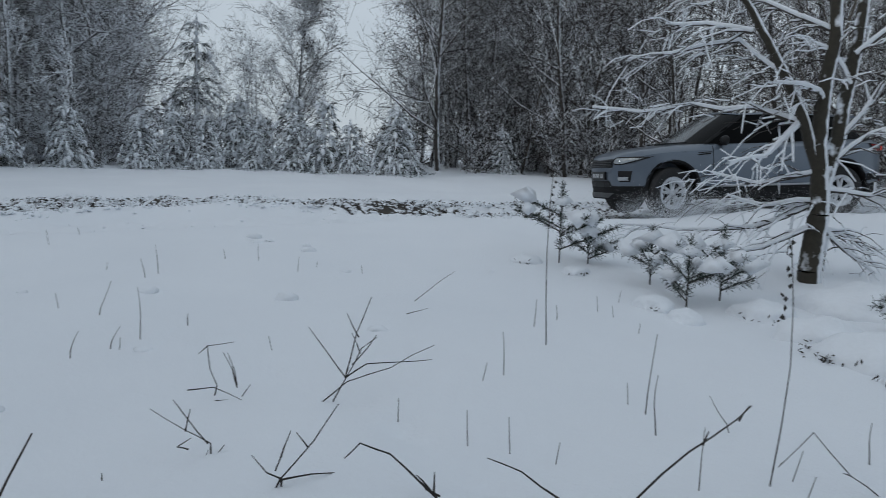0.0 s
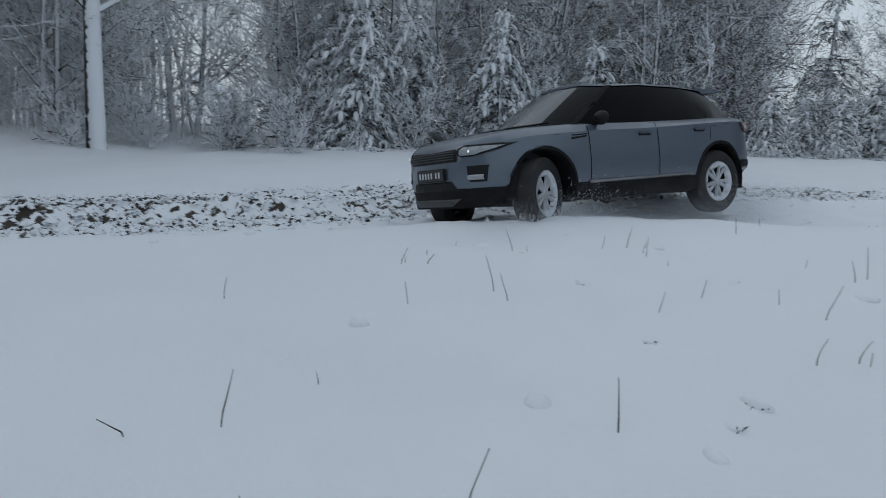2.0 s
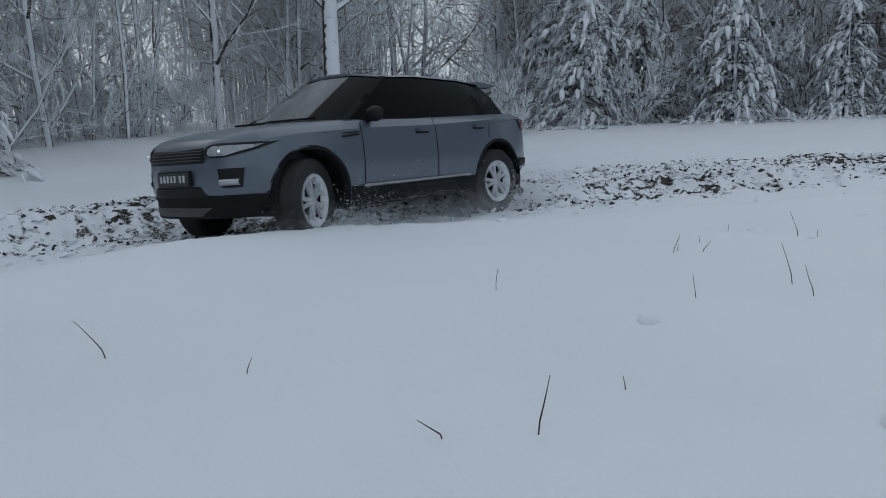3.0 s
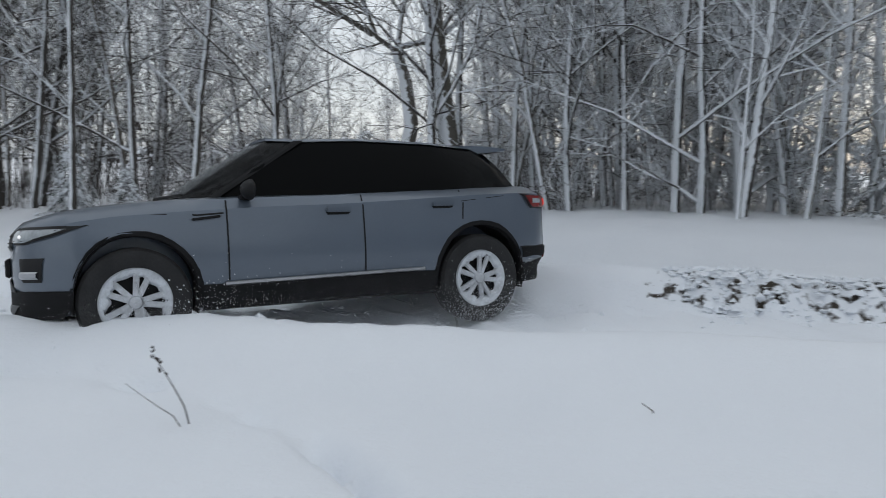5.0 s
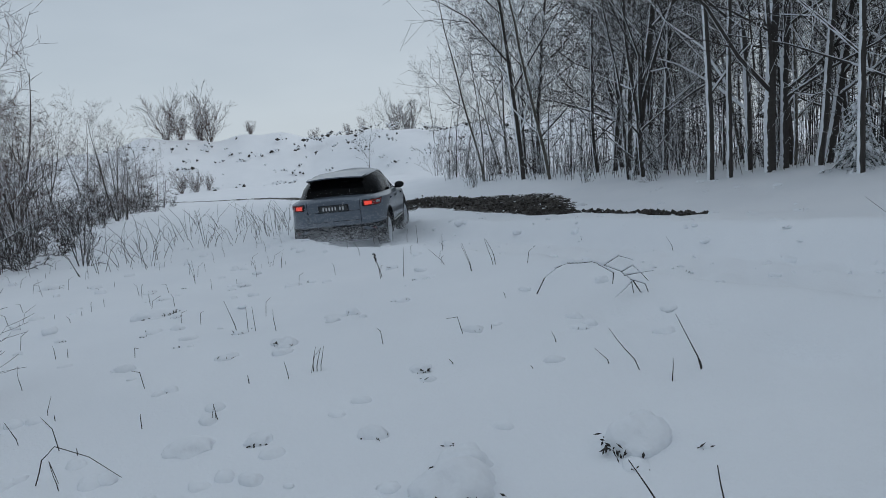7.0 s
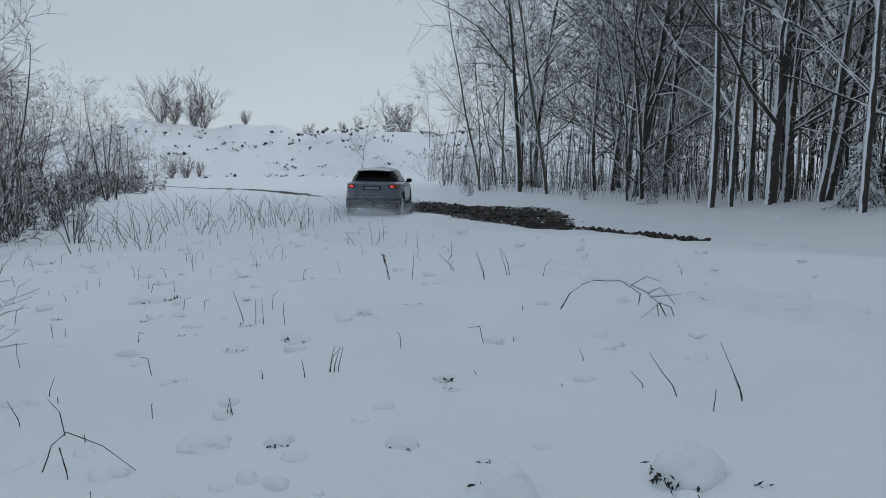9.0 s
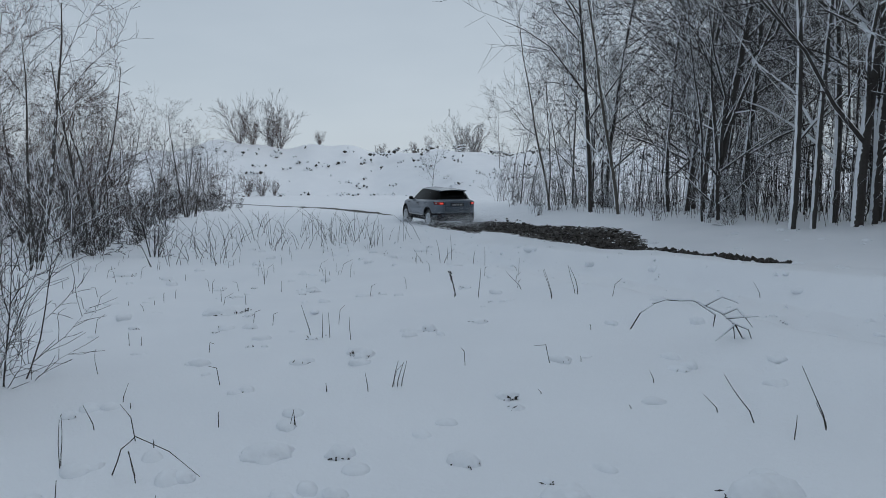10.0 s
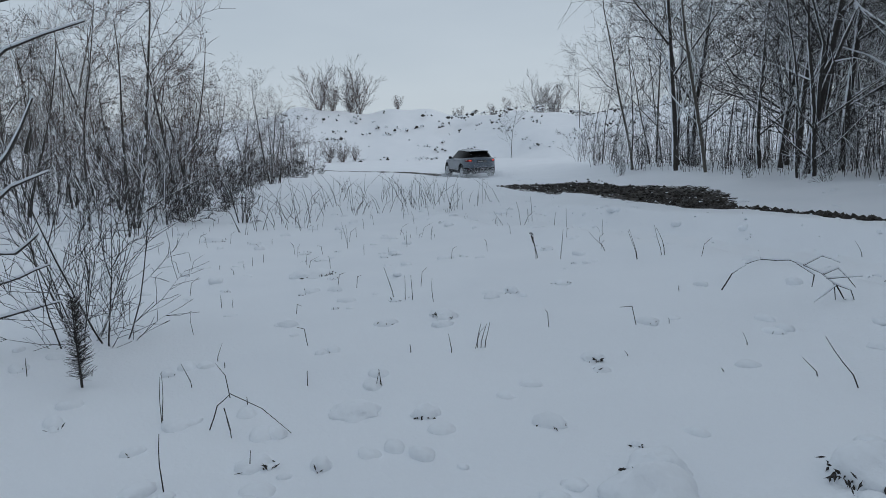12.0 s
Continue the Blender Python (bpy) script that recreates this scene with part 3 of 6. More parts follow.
rng = np.random.default_rng(5)
SOUTH = [(31, -24.6), (24, -21), (17, -18.8), (10.5, -16.8), (5.5, -16.8)]
SOUTH_C = [(-3.0, -17.2), (-5.5, -15.6), (-9, -14.0), (-12.5, -11.0)]
SOUTH_B = [(-1.5, -18.4), (-5, -16.4), (-9, -14.4), (-14, -9.6), (-17.5, -6.2), (-20, -3.4)]
WEST = [(-19.8, -3.0), (-22.6, 3), (-22.2, 8), (-20.4, 13), (-18.2, 20)]
WEST_B = [(-18.4, 20), (-19.5, 25), (-23, 33)]
NORTH = [(-16.2, 28.5), (-12.0, 27.0), (-7, 26.5), (-1, 24), (7, 22), (14, 19)]
for line, count, near, deep, models in ((SOUTH, 27, 0.3, 13, bare_models), (SOUTH, 46, 0, 22, thin_models), (SOUTH_B, 30, 0.8, 10, bare_models), (SOUTH_B, 84, 0, 16, thin_models), (SOUTH_C, 10, 0, 8, frost_models), (SOUTH_C, 10, 0, 10, thin_models),
        (SOUTH_B, 9, 1.5, 8, frost_models), (WEST_B, 12, 0, 5, frost_models), (WEST_B, 14, 0, 9, thin_models), (WEST_B, 8, 2, 8, bare_models), (WEST, 22, 2.5, 10, bare_models), (WEST, 34, 0.2, 6, frost_models), (WEST, 40, 1, 14, thin_models),
        (NORTH, 22, 0.5, 9, bare_models), (NORTH, 40, 0, 7, frost_models), (NORTH, 34, 0, 14, thin_models)):
    for x, y in line_places(rng, line, count, near, deep):
        kind, turn, size = rng.integers(len(models)), rng.uniform(0, 6.28), rng.uniform(0.75, 1.2)
        if not in_ride(x, y, 2.0):
            planted(models[kind], x, y, turn, size, 0.05)
for line, count, near, deep, models in ((SOUTH, 30, -0.6, 5, shrub_models), (SOUTH_B, 34, -0.6, 5, frost_shrubs), (WEST, 30, -0.6, 3, frost_shrubs), (NORTH, 26, -0.6, 4, frost_shrubs)):
    for x, y in line_places(rng, line, count, near, deep):
        planted(models[rng.integers(len(models))], x, y, rng.uniform(0, 6.28), rng.uniform(0.6, 1.1))
for x, y, k, size in ((-22.0, 5.4, 0, 0.95), (-20.6, 9.2, 0, 0.85), (-19.8, 11.9, 1, 0.85), (-18.9, 13.0, 2, 0.8), (-12.2, -7.1, 2, 1.25), (-12.4, -10.6, 1, 1.0), (-10.6, -13.0, 1, 0.85),
        (6.7, -16.6, 2, 0.62), (5.5, -16.6, 2, 0.45), (-16.6, 19.6, 2, 1.0), (-15.8, 19.9, 2, 0.8), (-14.6, 20.0, 2, 1.05), (-11.6, 21.6, 2, 0.95), (-17.3, 17.6, 2, 0.8), (-9.4, 25.4, 2, 0.7)):
    planted(fir_models[k], x, y, x * 3, size)
# single trees that stand out
for model, x, y, turn, size in (
        (bare_models[1], -7.2, -13.6, 1.1, 0.95), (thin_models[1], -8.4, -13.4, 2.0, 0.9), (bare_models[0], -1.4, -17.2, 0.8, 1.15), 
        (bare_models[2], 2.6, -22.4, 0.9, 1.0), (bare_models[4], 4.2, -24.0, 2.9, 1.1), (bare_models[2], 5.6, -22.6, 4.1, 1.0), (bare_models[2], -16.0, -7.2, 0.3, 0.9), (bare_models[4], -15.2, -7.6, 1.7, 1.0)):
    planted(model, x, y, turn, size)
# tall trees in the front row of the southern wood, snow blown onto one side of each trunk
SIDE_BARK = snowed("bark_with_blown_snow", (0.050, 0.045, 0.041), start=0.24, soft=0.05, patch=2.2)
row_models = [bare_tree("roadside_tree", 151 + k, 13.0, r, lean=0.05, branches=13, mats=(SIDE_BARK, TWIG), bare=0.2, up=0.05, spread=0.95, thick=1.25, sprays=1, spray_size=0.45) for k, r in enumerate((0.092, 0.082, 0.102))]
for model in row_models:
    tagged(model, "tall leafless tree with snow blown onto its trunk", "tree", "roadside trees")
for k, (x, y, size) in enumerate(((10.15, -16.6, 1.0), (9.70, -16.7, 0.95), (9.9, -17.9, 1.0), (7.9, -17.3, 1.0), (6.4, -15.9, 1.05), (5.6, -17.4, 0.9), (4.3, -17.3, 1.0), (2.35, -18.0, 1.0), 
        (-2.2, -18.2, 1.0), (-3.3, -17.2, 0.95), (-3.95, -17.8, 1.0), (-4.5, -16.4, 0.9), (-5.8, -18.0, 1.0), (-5.8, -16.4, 1.05), (-6.6, -15.4, 1.1), (-8.0, -16.8, 0.9), (-6.9, -13.1, 0.6), (-9.5, -15.0, 1.0), (-10.2, -13.8, 0.9))):
    if k < 3:
        place(row_models[k], x, y, k * 2.3, size)
    else:
        planted(row_models[k % 3], x, y, k * 2.3, size, 0.03)
# the ride: a round-headed tree, a dark pine and low growth before the open sky
round_tree = bare_tree("round_headed_tree", 45, 7.2, 0.11, lean=0.03, branches=14, mats=(BARK, TWIG), bare=0.2, up=0.10, spread=0.62, thick=1.7, sprays=4, spray_size=0.5)
tagged(place(round_tree, -21.4, 29.0), "round-headed leafless tree standing alone in a ride", "tree")
dark_pine = fir_tree("dark_pine", 131, 6.0, 3.8, whorls=9, heavy=0.28)
tagged(place(dark_pine, -22.4, 23.6), "tall dark pine with little snow on its boughs", "conifer")
for x, y, k, size in ((-20.2, 24.8, 0, 0.55), (-21.8, 26.6, 1, 0.5), (-19.0, 21.4, 2, 0.55), (-23.4, 27.2, 1, 0.6), (-25.5, 34.0, 2, 0.55), (-27.5, 33.0, 0, 0.6), (-24.0, 25.2, 2, 0.7)):
    planted(frost_models[k], x, y, x * 2, size)
for x, y, size in ((-13.6, 18.9, 0.75), (-13.0, 19.6, 1.0), (-14.9, 18.6, 0.6), (-12.2, 19.8, 0.7), (-16.0, 17.6, 0.7), (-11.0, 20.6, 0.9), (-17.2, 16.2, 0.75), (-18.2, 14.6, 0.8)):
    planted(fir_models[2], x, y, x * 5, size)
# the left edge of the field, seen last
EAST = [(14.5, -1.0), (20, -3.2), (28, -6), (40, -10), (52, -16)]
for x, y in line_places(rng, EAST, 26, -0.8, 7):
    planted(brown_models[rng.integers(3)], x, y, rng.uniform(0, 6.28), rng.uniform(0.7, 1.15))
for x, y in line_places(rng, EAST, 30, -0.6, 9):
    planted(thin_models[rng.integers(4)], x, y, rng.uniform(0, 6.28), rng.uniform(0.35, 0.6), 0.05)
for x, y in line_places(rng, EAST, 18, -1.2, 4):
    planted(shrub_models[rng.integers(3)], x, y, rng.uniform(0, 6.28), rng.uniform(0.6, 1.0))
for x, y in line_places(rng, EAST, 26, -0.9, 2.5):
    planted(frost_shrubs[rng.integers(2)], x, y, rng.uniform(0, 6.28), rng.uniform(0.45, 0.8))
EAST_B = [(27, 1.5), (42, 3.5), (60, -1)]
for x, y in line_places(rng, EAST_B, 14, -3, 6):
    planted(frost_models[rng.integers(3)], x, y, rng.uniform(0, 6.28), rng.uniform(0.6, 0.9))
for x, y in line_places(rng, EAST_B, 22, -4, 8):
    planted(thin_models[rng.integers(4)], x, y, rng.uniform(0, 6.28), rng.uniform(0.5, 0.8))

# a dense stand north-east of the gap in the wood's edge, and the pale wood behind the gap to the south
for k in range(26):
    yaw, far = radians(rng.uniform(11, 28.5)), rng.uniform(27, 40)
    model = (bare_models[k % 5], frost_models[k % 3])[k % 2]
    planted(model, -math.sin(yaw) * far, math.cos(yaw) * far, rng.uniform(0, 6.28), rng.uniform(0.9, 1.2))
for k in range(12):
    yaw, far = radians(rng.uniform(12, 31)), rng.uniform(26, 31)
    planted(frost_shrubs[k % 2], -math.sin(yaw) * far, math.cos(yaw) * far, rng.uniform(0, 6.28), rng.uniform(0.9, 1.4))
for k in range(34):
    yaw, far = radians(rng.uniform(168, 197)), rng.uniform(25, 44)
    planted(frost_models[k % 3], -math.sin(yaw) * far, math.cos(yaw) * far, rng.uniform(0, 6.28), rng.uniform(0.4, 0.75))
for k in range(44):
    yaw, far = radians(rng.uniform(166, 198)), rng.uniform(22.5, 30)
    planted(frost_shrubs[k % 2], -math.sin(yaw) * far, math.cos(yaw) * far, rng.uniform(0, 6.28), rng.uniform(0.5, 0.9))


# ---- the car ----
def part(name, bm, mat, parent, label="", smooth=False):
    """Links a bmesh as one mesh object under a thing or a part."""
    me = bpy.data.meshes.new(name)
    bmesh.ops.recalc_face_normals(bm, faces=bm.faces)
    bm.to_mesh(me)
    bm.free()
    me.materials.append(mat)
    if smooth:
        me.polygons.foreach_set("use_smooth", [True] * len(me.polygons))
        me.set_sharp_from_angle(angle=radians(35))
    ob = new(name, me)
    ob.parent = parent
    return tagged(ob, label)


def box(x, y, z, sx, sy, sz, bevel=0.0, turn=None):
    bm = bmesh.new()
    bmesh.ops.create_cube(bm, size=1.0)
    bmesh.ops.scale(bm, vec=(sx, sy, sz), verts=bm.verts)
    if bevel:
        bmesh.ops.bevel(bm, geom=bm.edges[:], offset=bevel, segments=2, affect="EDGES")
    m = Matrix.Translation((x, y, z)) @ (turn or Matrix.Identity(4))
    bmesh.ops.transform(bm, matrix=m, verts=bm.verts)
    return bm


def loft(sections, close_ends=True):
    """A skin over rows of points of equal count."""
    bm = bmesh.new()
    rows = [[bm.verts.new(p) for p in row] for row in sections]
    for a, b in zip(rows[:-1], rows[1:]):
        for k in range(len(a) - 1):
            bm.faces.new((a[k], a[k + 1], b[k + 1], b[k]))
    if close_ends:
        bm.faces.new(rows[0])
        bm.faces.new(rows[-1][::-1])
    return bm


def spin(profile, steps, at=(0, 0, 0)):
    """Turns a profile of (radius, y) about the y axis."""
    bm = bmesh.new()
    rows = []
    for k in range(steps):
        a = 2 * math.pi * k / steps
        rows.append([bm.verts.new((at[0] + r * math.cos(a), at[1] + y, at[2] + r * math.sin(a))) for r, y in profile])
    for a, b in zip(rows, rows[1:] + rows[:1]):
        for k in range(len(profile) - 1):
            bm.faces.new((a[k], a[k + 1], b[k + 1], b[k]))
    return bm


SKID = material("dull_grey_skid_plate", (0.07, 0.073, 0.076), 0.5, metal=0.4, vary=0.2, bump=0.1)
AXLE, HUB_Z, HUB_Y = 1.33, 0.365, 0.80
# x, underside, half width at sill, middle and shoulder, shoulder height, half width and height of the top
STATIONS = [
    (2.175, 0.44, 0.20, 0.27, 0.26, 0.73, 0.22, 0.79), (2.15, 0.38, 0.34, 0.44, 0.42, 0.78, 0.37, 0.86), (2.08, 0.33, 0.50, 0.59, 0.57, 0.835, 0.50, 0.915), (1.96, 0.31, 0.62, 0.71, 0.69, 0.87, 0.61, 0.95),
    (1.82, 0.29, 0.72, 0.805, 0.785, 0.895, 0.69, 0.98), (1.60, 0.28, 0.83, 0.895, 0.865, 0.925, 0.75, 1.01), (1.20, 0.27, 0.89, 0.945, 0.91, 0.955, 0.80, 1.045),
    (0.80, 0.27, 0.90, 0.945, 0.915, 0.975, 0.82, 1.07), (0.40, 0.27, 0.90, 0.94, 0.915, 0.99, 0.83, 1.08), (-0.10, 0.27, 0.90, 0.94, 0.915, 1.00, 0.825, 1.09),
    (-0.60, 0.27, 0.90, 0.945, 0.92, 1.02, 0.815, 1.105), (-1.10, 0.28, 0.895, 0.955, 0.93, 1.045, 0.80, 1.12), (-1.50, 0.30, 0.87, 0.945, 0.915, 1.06, 0.775, 1.135),
    (-1.80, 0.35, 0.80, 0.89, 0.865, 1.065, 0.73, 1.14), (-2.00, 0.40, 0.70, 0.81, 0.79, 1.06, 0.66, 1.135), (-2.11, 0.45, 0.58, 0.71, 0.70, 1.04, 0.58, 1.11), (-2.155, 0.50, 0.46, 0.60, 0.60, 1.01, 0.50, 1.07),
]


def station(x, zb, ws, wm, wh, zh, wt, zt):
    half = [(0, zb), (ws * 0.85, zb), (ws, zb + 0.07), (wm * 0.985, 0.50), (wm, 0.64), (wm * 0.992, 0.80), (wh, zh), (wt * 1.03, zt - 0.02), (wt * 0.9, zt), (wt * 0.45, zt + 0.018), (0, zt + 0.025)]
    return [(x, y, z) for y, z in half] + [(x, -y, z) for y, z in half[-2:0:-1]]


def width_at(x, k=3):
    """Half width of the body at a place along it."""
    xs = [s[0] for s in STATIONS][::-1]
    return float(np.interp(x, xs, [s[k] for s in STATIONS][::-1]))


def half_width(x, z):
    """Half width of the body at a place along it and a height."""
    xs = [s[0] for s in STATIONS][::-1]
    zb, ws, wm, wh, zh, wt, zt = (float(np.interp(x, xs, [s[k] for s in STATIONS][::-1])) for k in range(1, 8))
    zs, ys = (zb + 0.07, 0.50, 0.64, 0.80, zh, zt - 0.02, zt), (ws, wm * 0.985, wm, wm * 0.992, wh, wt * 1.03, wt * 0.9)
    return float(np.interp(z, np.maximum.accumulate(zs), ys))


def outline(z, end, d):
    """Half of the body's outline at one height, from the middle of an end round to its side, d proud of it."""
    xs = [s[0] for s in STATIONS]
    tops = [s[7] for s in STATIONS]
    if end > 0:
        x0 = xs[0] if z <= tops[0] else float(np.interp(z, tops[:6], xs[:6]))
        run = np.linspace(x0, 1.2, 60)
    else:
        x0 = xs[-1] if z <= tops[-1] else float(np.interp(z, tops[:-6:-1], xs[:-6:-1]))
        run = np.linspace(x0, -1.2, 60)
    w = half_width(x0, z)
    pts = [(x0 + end * d, y) for y in np.linspace(0, w, 10)[:-1]]
    for x in run:
        slope = (half_width(x, z) - half_width(x - end * 0.02, z)) / 0.02
        n = math.hypot(1, slope)
        pts.append((x - end * d * slope / n, half_width(x, z) + d / n))
    return np.array(pts)


def patch(zs, s0, s1, steps, d, end=1, side=1, inner=0.0):
    """A panel that follows the body's outline between two lengths along it, measured from the middle."""
    rows = []
    count = len(zs)
    for k, z in enumerate(zs):
        pts = outline(z, end, d if 0 < k < count - 1 or not inner else d - inner)
        run = np.concatenate(([0], np.cumsum(np.hypot(*np.diff(pts, axis=0).T))))
        a = s0[k] if isinstance(s0, (list, tuple)) else s0
        b = s1[k] if isinstance(s1, (list, tuple)) else s1
        t = np.linspace(a, b, steps)
        rows.append([(float(np.interp(abs(q), run, pts[:, 0])), side * math.copysign(float(np.interp(abs(q), run, pts[:, 1])), q), z) for q in t])
    return loft(rows, False)


def car_body(car):
    rows = [station(*s) for s in STATIONS]
    bm = loft([row + [row[0]] for row in rows], False)
    bmesh.ops.remove_doubles(bm, verts=bm.verts, dist=1e-5)
    for row in (rows[0], rows[-1]):
        keep = [min(bm.verts, key=lambda v: (v.co - Vector(p)).length) for p in row]
        bm.faces.new(keep)
    bmesh.ops.subdivide_edges(bm, edges=[e for e in bm.edges if abs(e.verts[0].co.x - e.verts[1].co.x) > 0.15], cuts=2, smooth=0.6)
    body = part("body", bm, PAINT, car, "grey-blue metallic body panels", True)
    cutters = []
    for x in (AXLE, -AXLE):
        for side in (1, -1):
            cut = bmesh.new()
            bmesh.ops.create_cone(cut, cap_ends=True, segments=36, radius1=0.425, radius2=0.425, depth=0.5, matrix=Matrix.Translation((x, side * 0.82, HUB_Z + 0.04)) @ Matrix.Rotation(radians(90), 4, "X"))
            cutters.append(part("cutter", cut, CLADDING, None))
    for cutter in cutters:
        mod = body.modifiers.new("arch", "BOOLEAN")
        mod.object, mod.solver = cutter, "EXACT"
    bpy.context.view_layer.update()
    made = bpy.data.meshes.new_from_object(body.evaluated_get(bpy.context.evaluated_depsgraph_get()))
    body.modifiers.clear()
    body.data = made
    for cutter in cutters:
        bpy.data.objects.remove(cutter)
    return body


def car_glass(car):
    low = [(1.08, 0, 1.06), (1.00, 0.45, 1.06), (0.80, 0.755, 1.045), (0.0, 0.81, 1.075), (-1.0, 0.79, 1.105), (-1.70, 0.735, 1.13), (-1.90, 0.59, 1.125), (-1.98, 0.0, 1.115)]
    high = [(0.32, 0, 1.535), (0.28, 0.34, 1.53), (0.10, 0.58, 1.495), (-0.35, 0.615, 1.51), (-1.0, 0.60, 1.495), (-1.46, 0.56, 1.468), (-1.62, 0.46, 1.468), (-1.66, 0.0, 1.492)]
    mid = [tuple(0.5 * (a + b) + (0.022 if k == 1 else 0.012 if k == 2 else 0) * (1 if a > 0 or k == 2 else 0) for k, (a, b) in enumerate(zip(p, q))) for p, q in zip(low, high)]

    def ring(row):
        return row + [(x, -y, z) for x, y, z in row[-2:0:-1]] + [row[0]]
    bm = loft([ring(low), ring(mid), ring(high)], False)
    bmesh.ops.remove_doubles(bm, verts=bm.verts, dist=1e-5)
    part("window_glass", bm, BLACK_GLASS, car, "black tinted wrap-around glass", True)
    # the screen at the front, reflected sky put into its paler grey
    front = [[(x + 0.006, y, z + 0.006) for x, y, z in [(p[0], -p[1], p[2]) for p in row[2:0:-1]] + row[:3]] for row in (low, mid, high)]
    front = [[tuple(0.93 * a + 0.07 * b for a, b in zip(p, q)) for p, q in zip(front[0], front[1])], front[1], [tuple(0.90 * a + 0.10 * b for a, b in zip(p, q)) for p, q in zip(front[2], front[1])]]
    front = [[(x, y * 0.93, z) for x, y, z in row] for row in front]
    part("windscreen", loft(front, False), SCREEN_GLASS, car, "windscreen in a grey paled for reflected sky", True)
    # roof skin, with a raised middle and a rolled edge
    edge = [(x, y * 1.02, z + 0.004) for x, y, z in high]
    lip = [(x * 0.99, y * 0.97, z + 0.024) for x, y, z in high]
    crown = [(x * 0.92 - 0.03, y * 0.55, z + 0.042 + 0.010 * (1 if -1.2 < x < 0.1 else 0)) for x, y, z in high]
    middle = [(x * 0.9 - 0.03, 0.0, z + 0.048) for x, y, z in high]
    bm = loft([ring(edge), ring(lip), ring(crown), ring(middle)], False)
    bmesh.ops.remove_doubles(bm, verts=bm.verts, dist=1e-4)
    part("roof", bm, PAINT, car, "grey roof dusted with snow", True)
    span = (-0.56, -0.5, -0.35, -0.18, 0, 0.18, 0.35, 0.5, 0.56)
    bm = loft([[(-1.30, y, 1.530 - 0.09 * y * y), (-1.60, y, 1.530 - 0.09 * y * y), (-1.88 + 0.12 * y * y, y * 0.96, 1.515 - 0.09 * y * y), (-1.875 + 0.12 * y * y, y * 0.96, 1.495 - 0.09 * y * y), (-1.55, y * 0.95, 1.465 - 0.09 * y * y)] for y in span])
    part("roof_spoiler", bm, PAINT, car, "", True)
    part("spoiler_underside", loft([[(-1.58, y, 1.455 - 0.09 * y * y), (-1.865 + 0.12 * y * y, y * 0.94, 1.489 - 0.09 * y * y)] for y in span], False), INK, car)
    for side in (1, -1):
        # body-coloured front pillar edge
        bm = loft([[(0.84, side * 0.755, 1.05), (0.80, side * 0.775, 1.055), (0.76, side * 0.785, 1.055)], [(0.13, side * 0.580, 1.505), (0.09, side * 0.595, 1.508), (0.05, side * 0.602, 1.508)]], False)
        part("pillar", bm, CLADDING, car)


def wheel(car, x, side):
    hub = new("wheel")
    hub.parent = car
    hub.location = (x, side * HUB_Y, HUB_Z)
    tyre = [(0.232, -0.10), (0.30, -0.115), (0.345, -0.11), (0.365, -0.085), (0.369, 0.0), (0.365, 0.085), (0.345, 0.11), (0.30, 0.115), (0.232, 0.10)]
    part("tyre", spin(tyre, 40), RUBBER, hub, "black winter tyre", True)
    rim = [(0.05, 0.02 * side), (0.11, 0.03 * side), (0.19, 0.02 * side), (0.20, 0.085 * side), (0.230, 0.10 * side), (0.236, 0.075 * side), (0.234, -0.09 * side)]
    dish = spin([(0.0, 0.02 * side), *rim], 30)
    bmesh.ops.remove_doubles(dish, verts=dish.verts, dist=1e-5)
    part("rim", dish, INK, hub, "", True)
    bm = bmesh.new()
    for k in range(10):
        a = 2 * math.pi * k / 10 + (0.10 if k % 2 else -0.10)
        spoke = box(0.128, side * 0.074, 0, 0.18, 0.03, 0.040, 0.008)
        bmesh.ops.rotate(spoke, cent=(0, 0, 0), matrix=Matrix.Rotation(a, 3, "Y"), verts=spoke.verts)
        me = bpy.data.meshes.new("spoke")
        spoke.to_mesh(me)
        spoke.free()
        bm.from_mesh(me)
        bpy.data.meshes.remove(me)
    part("spoke_star", bm, ALLOY, hub, "silver double spokes caked with snow")
    part("rim_edge", spin([(0.202, 0.075 * side), (0.214, 0.098 * side), (0.234, 0.106 * side), (0.238, 0.085 * side)], 40), ALLOY, hub, "", True)
    rng = random.Random(int(x * 10) + 5 * side)
    crust = bmesh.new()
    rings = []
    for k in range(44):
        a = 2 * math.pi * k / 44
        inner = 0.145 + 0.035 * rng.random() + (0.02 if k % 4 == 0 else 0)
        rings.append([crust.verts.new((r * math.cos(a), side * h, r * math.sin(a))) for r, h in ((inner, 0.06), (inner + 0.02, 0.088 + 0.008 * rng.random()), (0.205, 0.094 + 0.006 * rng.random()), (0.226, 0.110))])
    for a, b in zip(rings, rings[1:] + rings[:1]):
        for k in range(3):
            crust.faces.new((a[k], a[k + 1], b[k + 1], b[k]))
    part("snow_crust", crust, SNOW_CRUST, hub, "snow packed between the spokes", True)
    part("hub_cap", spin([(0.001, 0.095 * side), (0.04, 0.092 * side), (0.055, 0.07 * side)], 20), ALLOY, hub, "", True)
    return hub


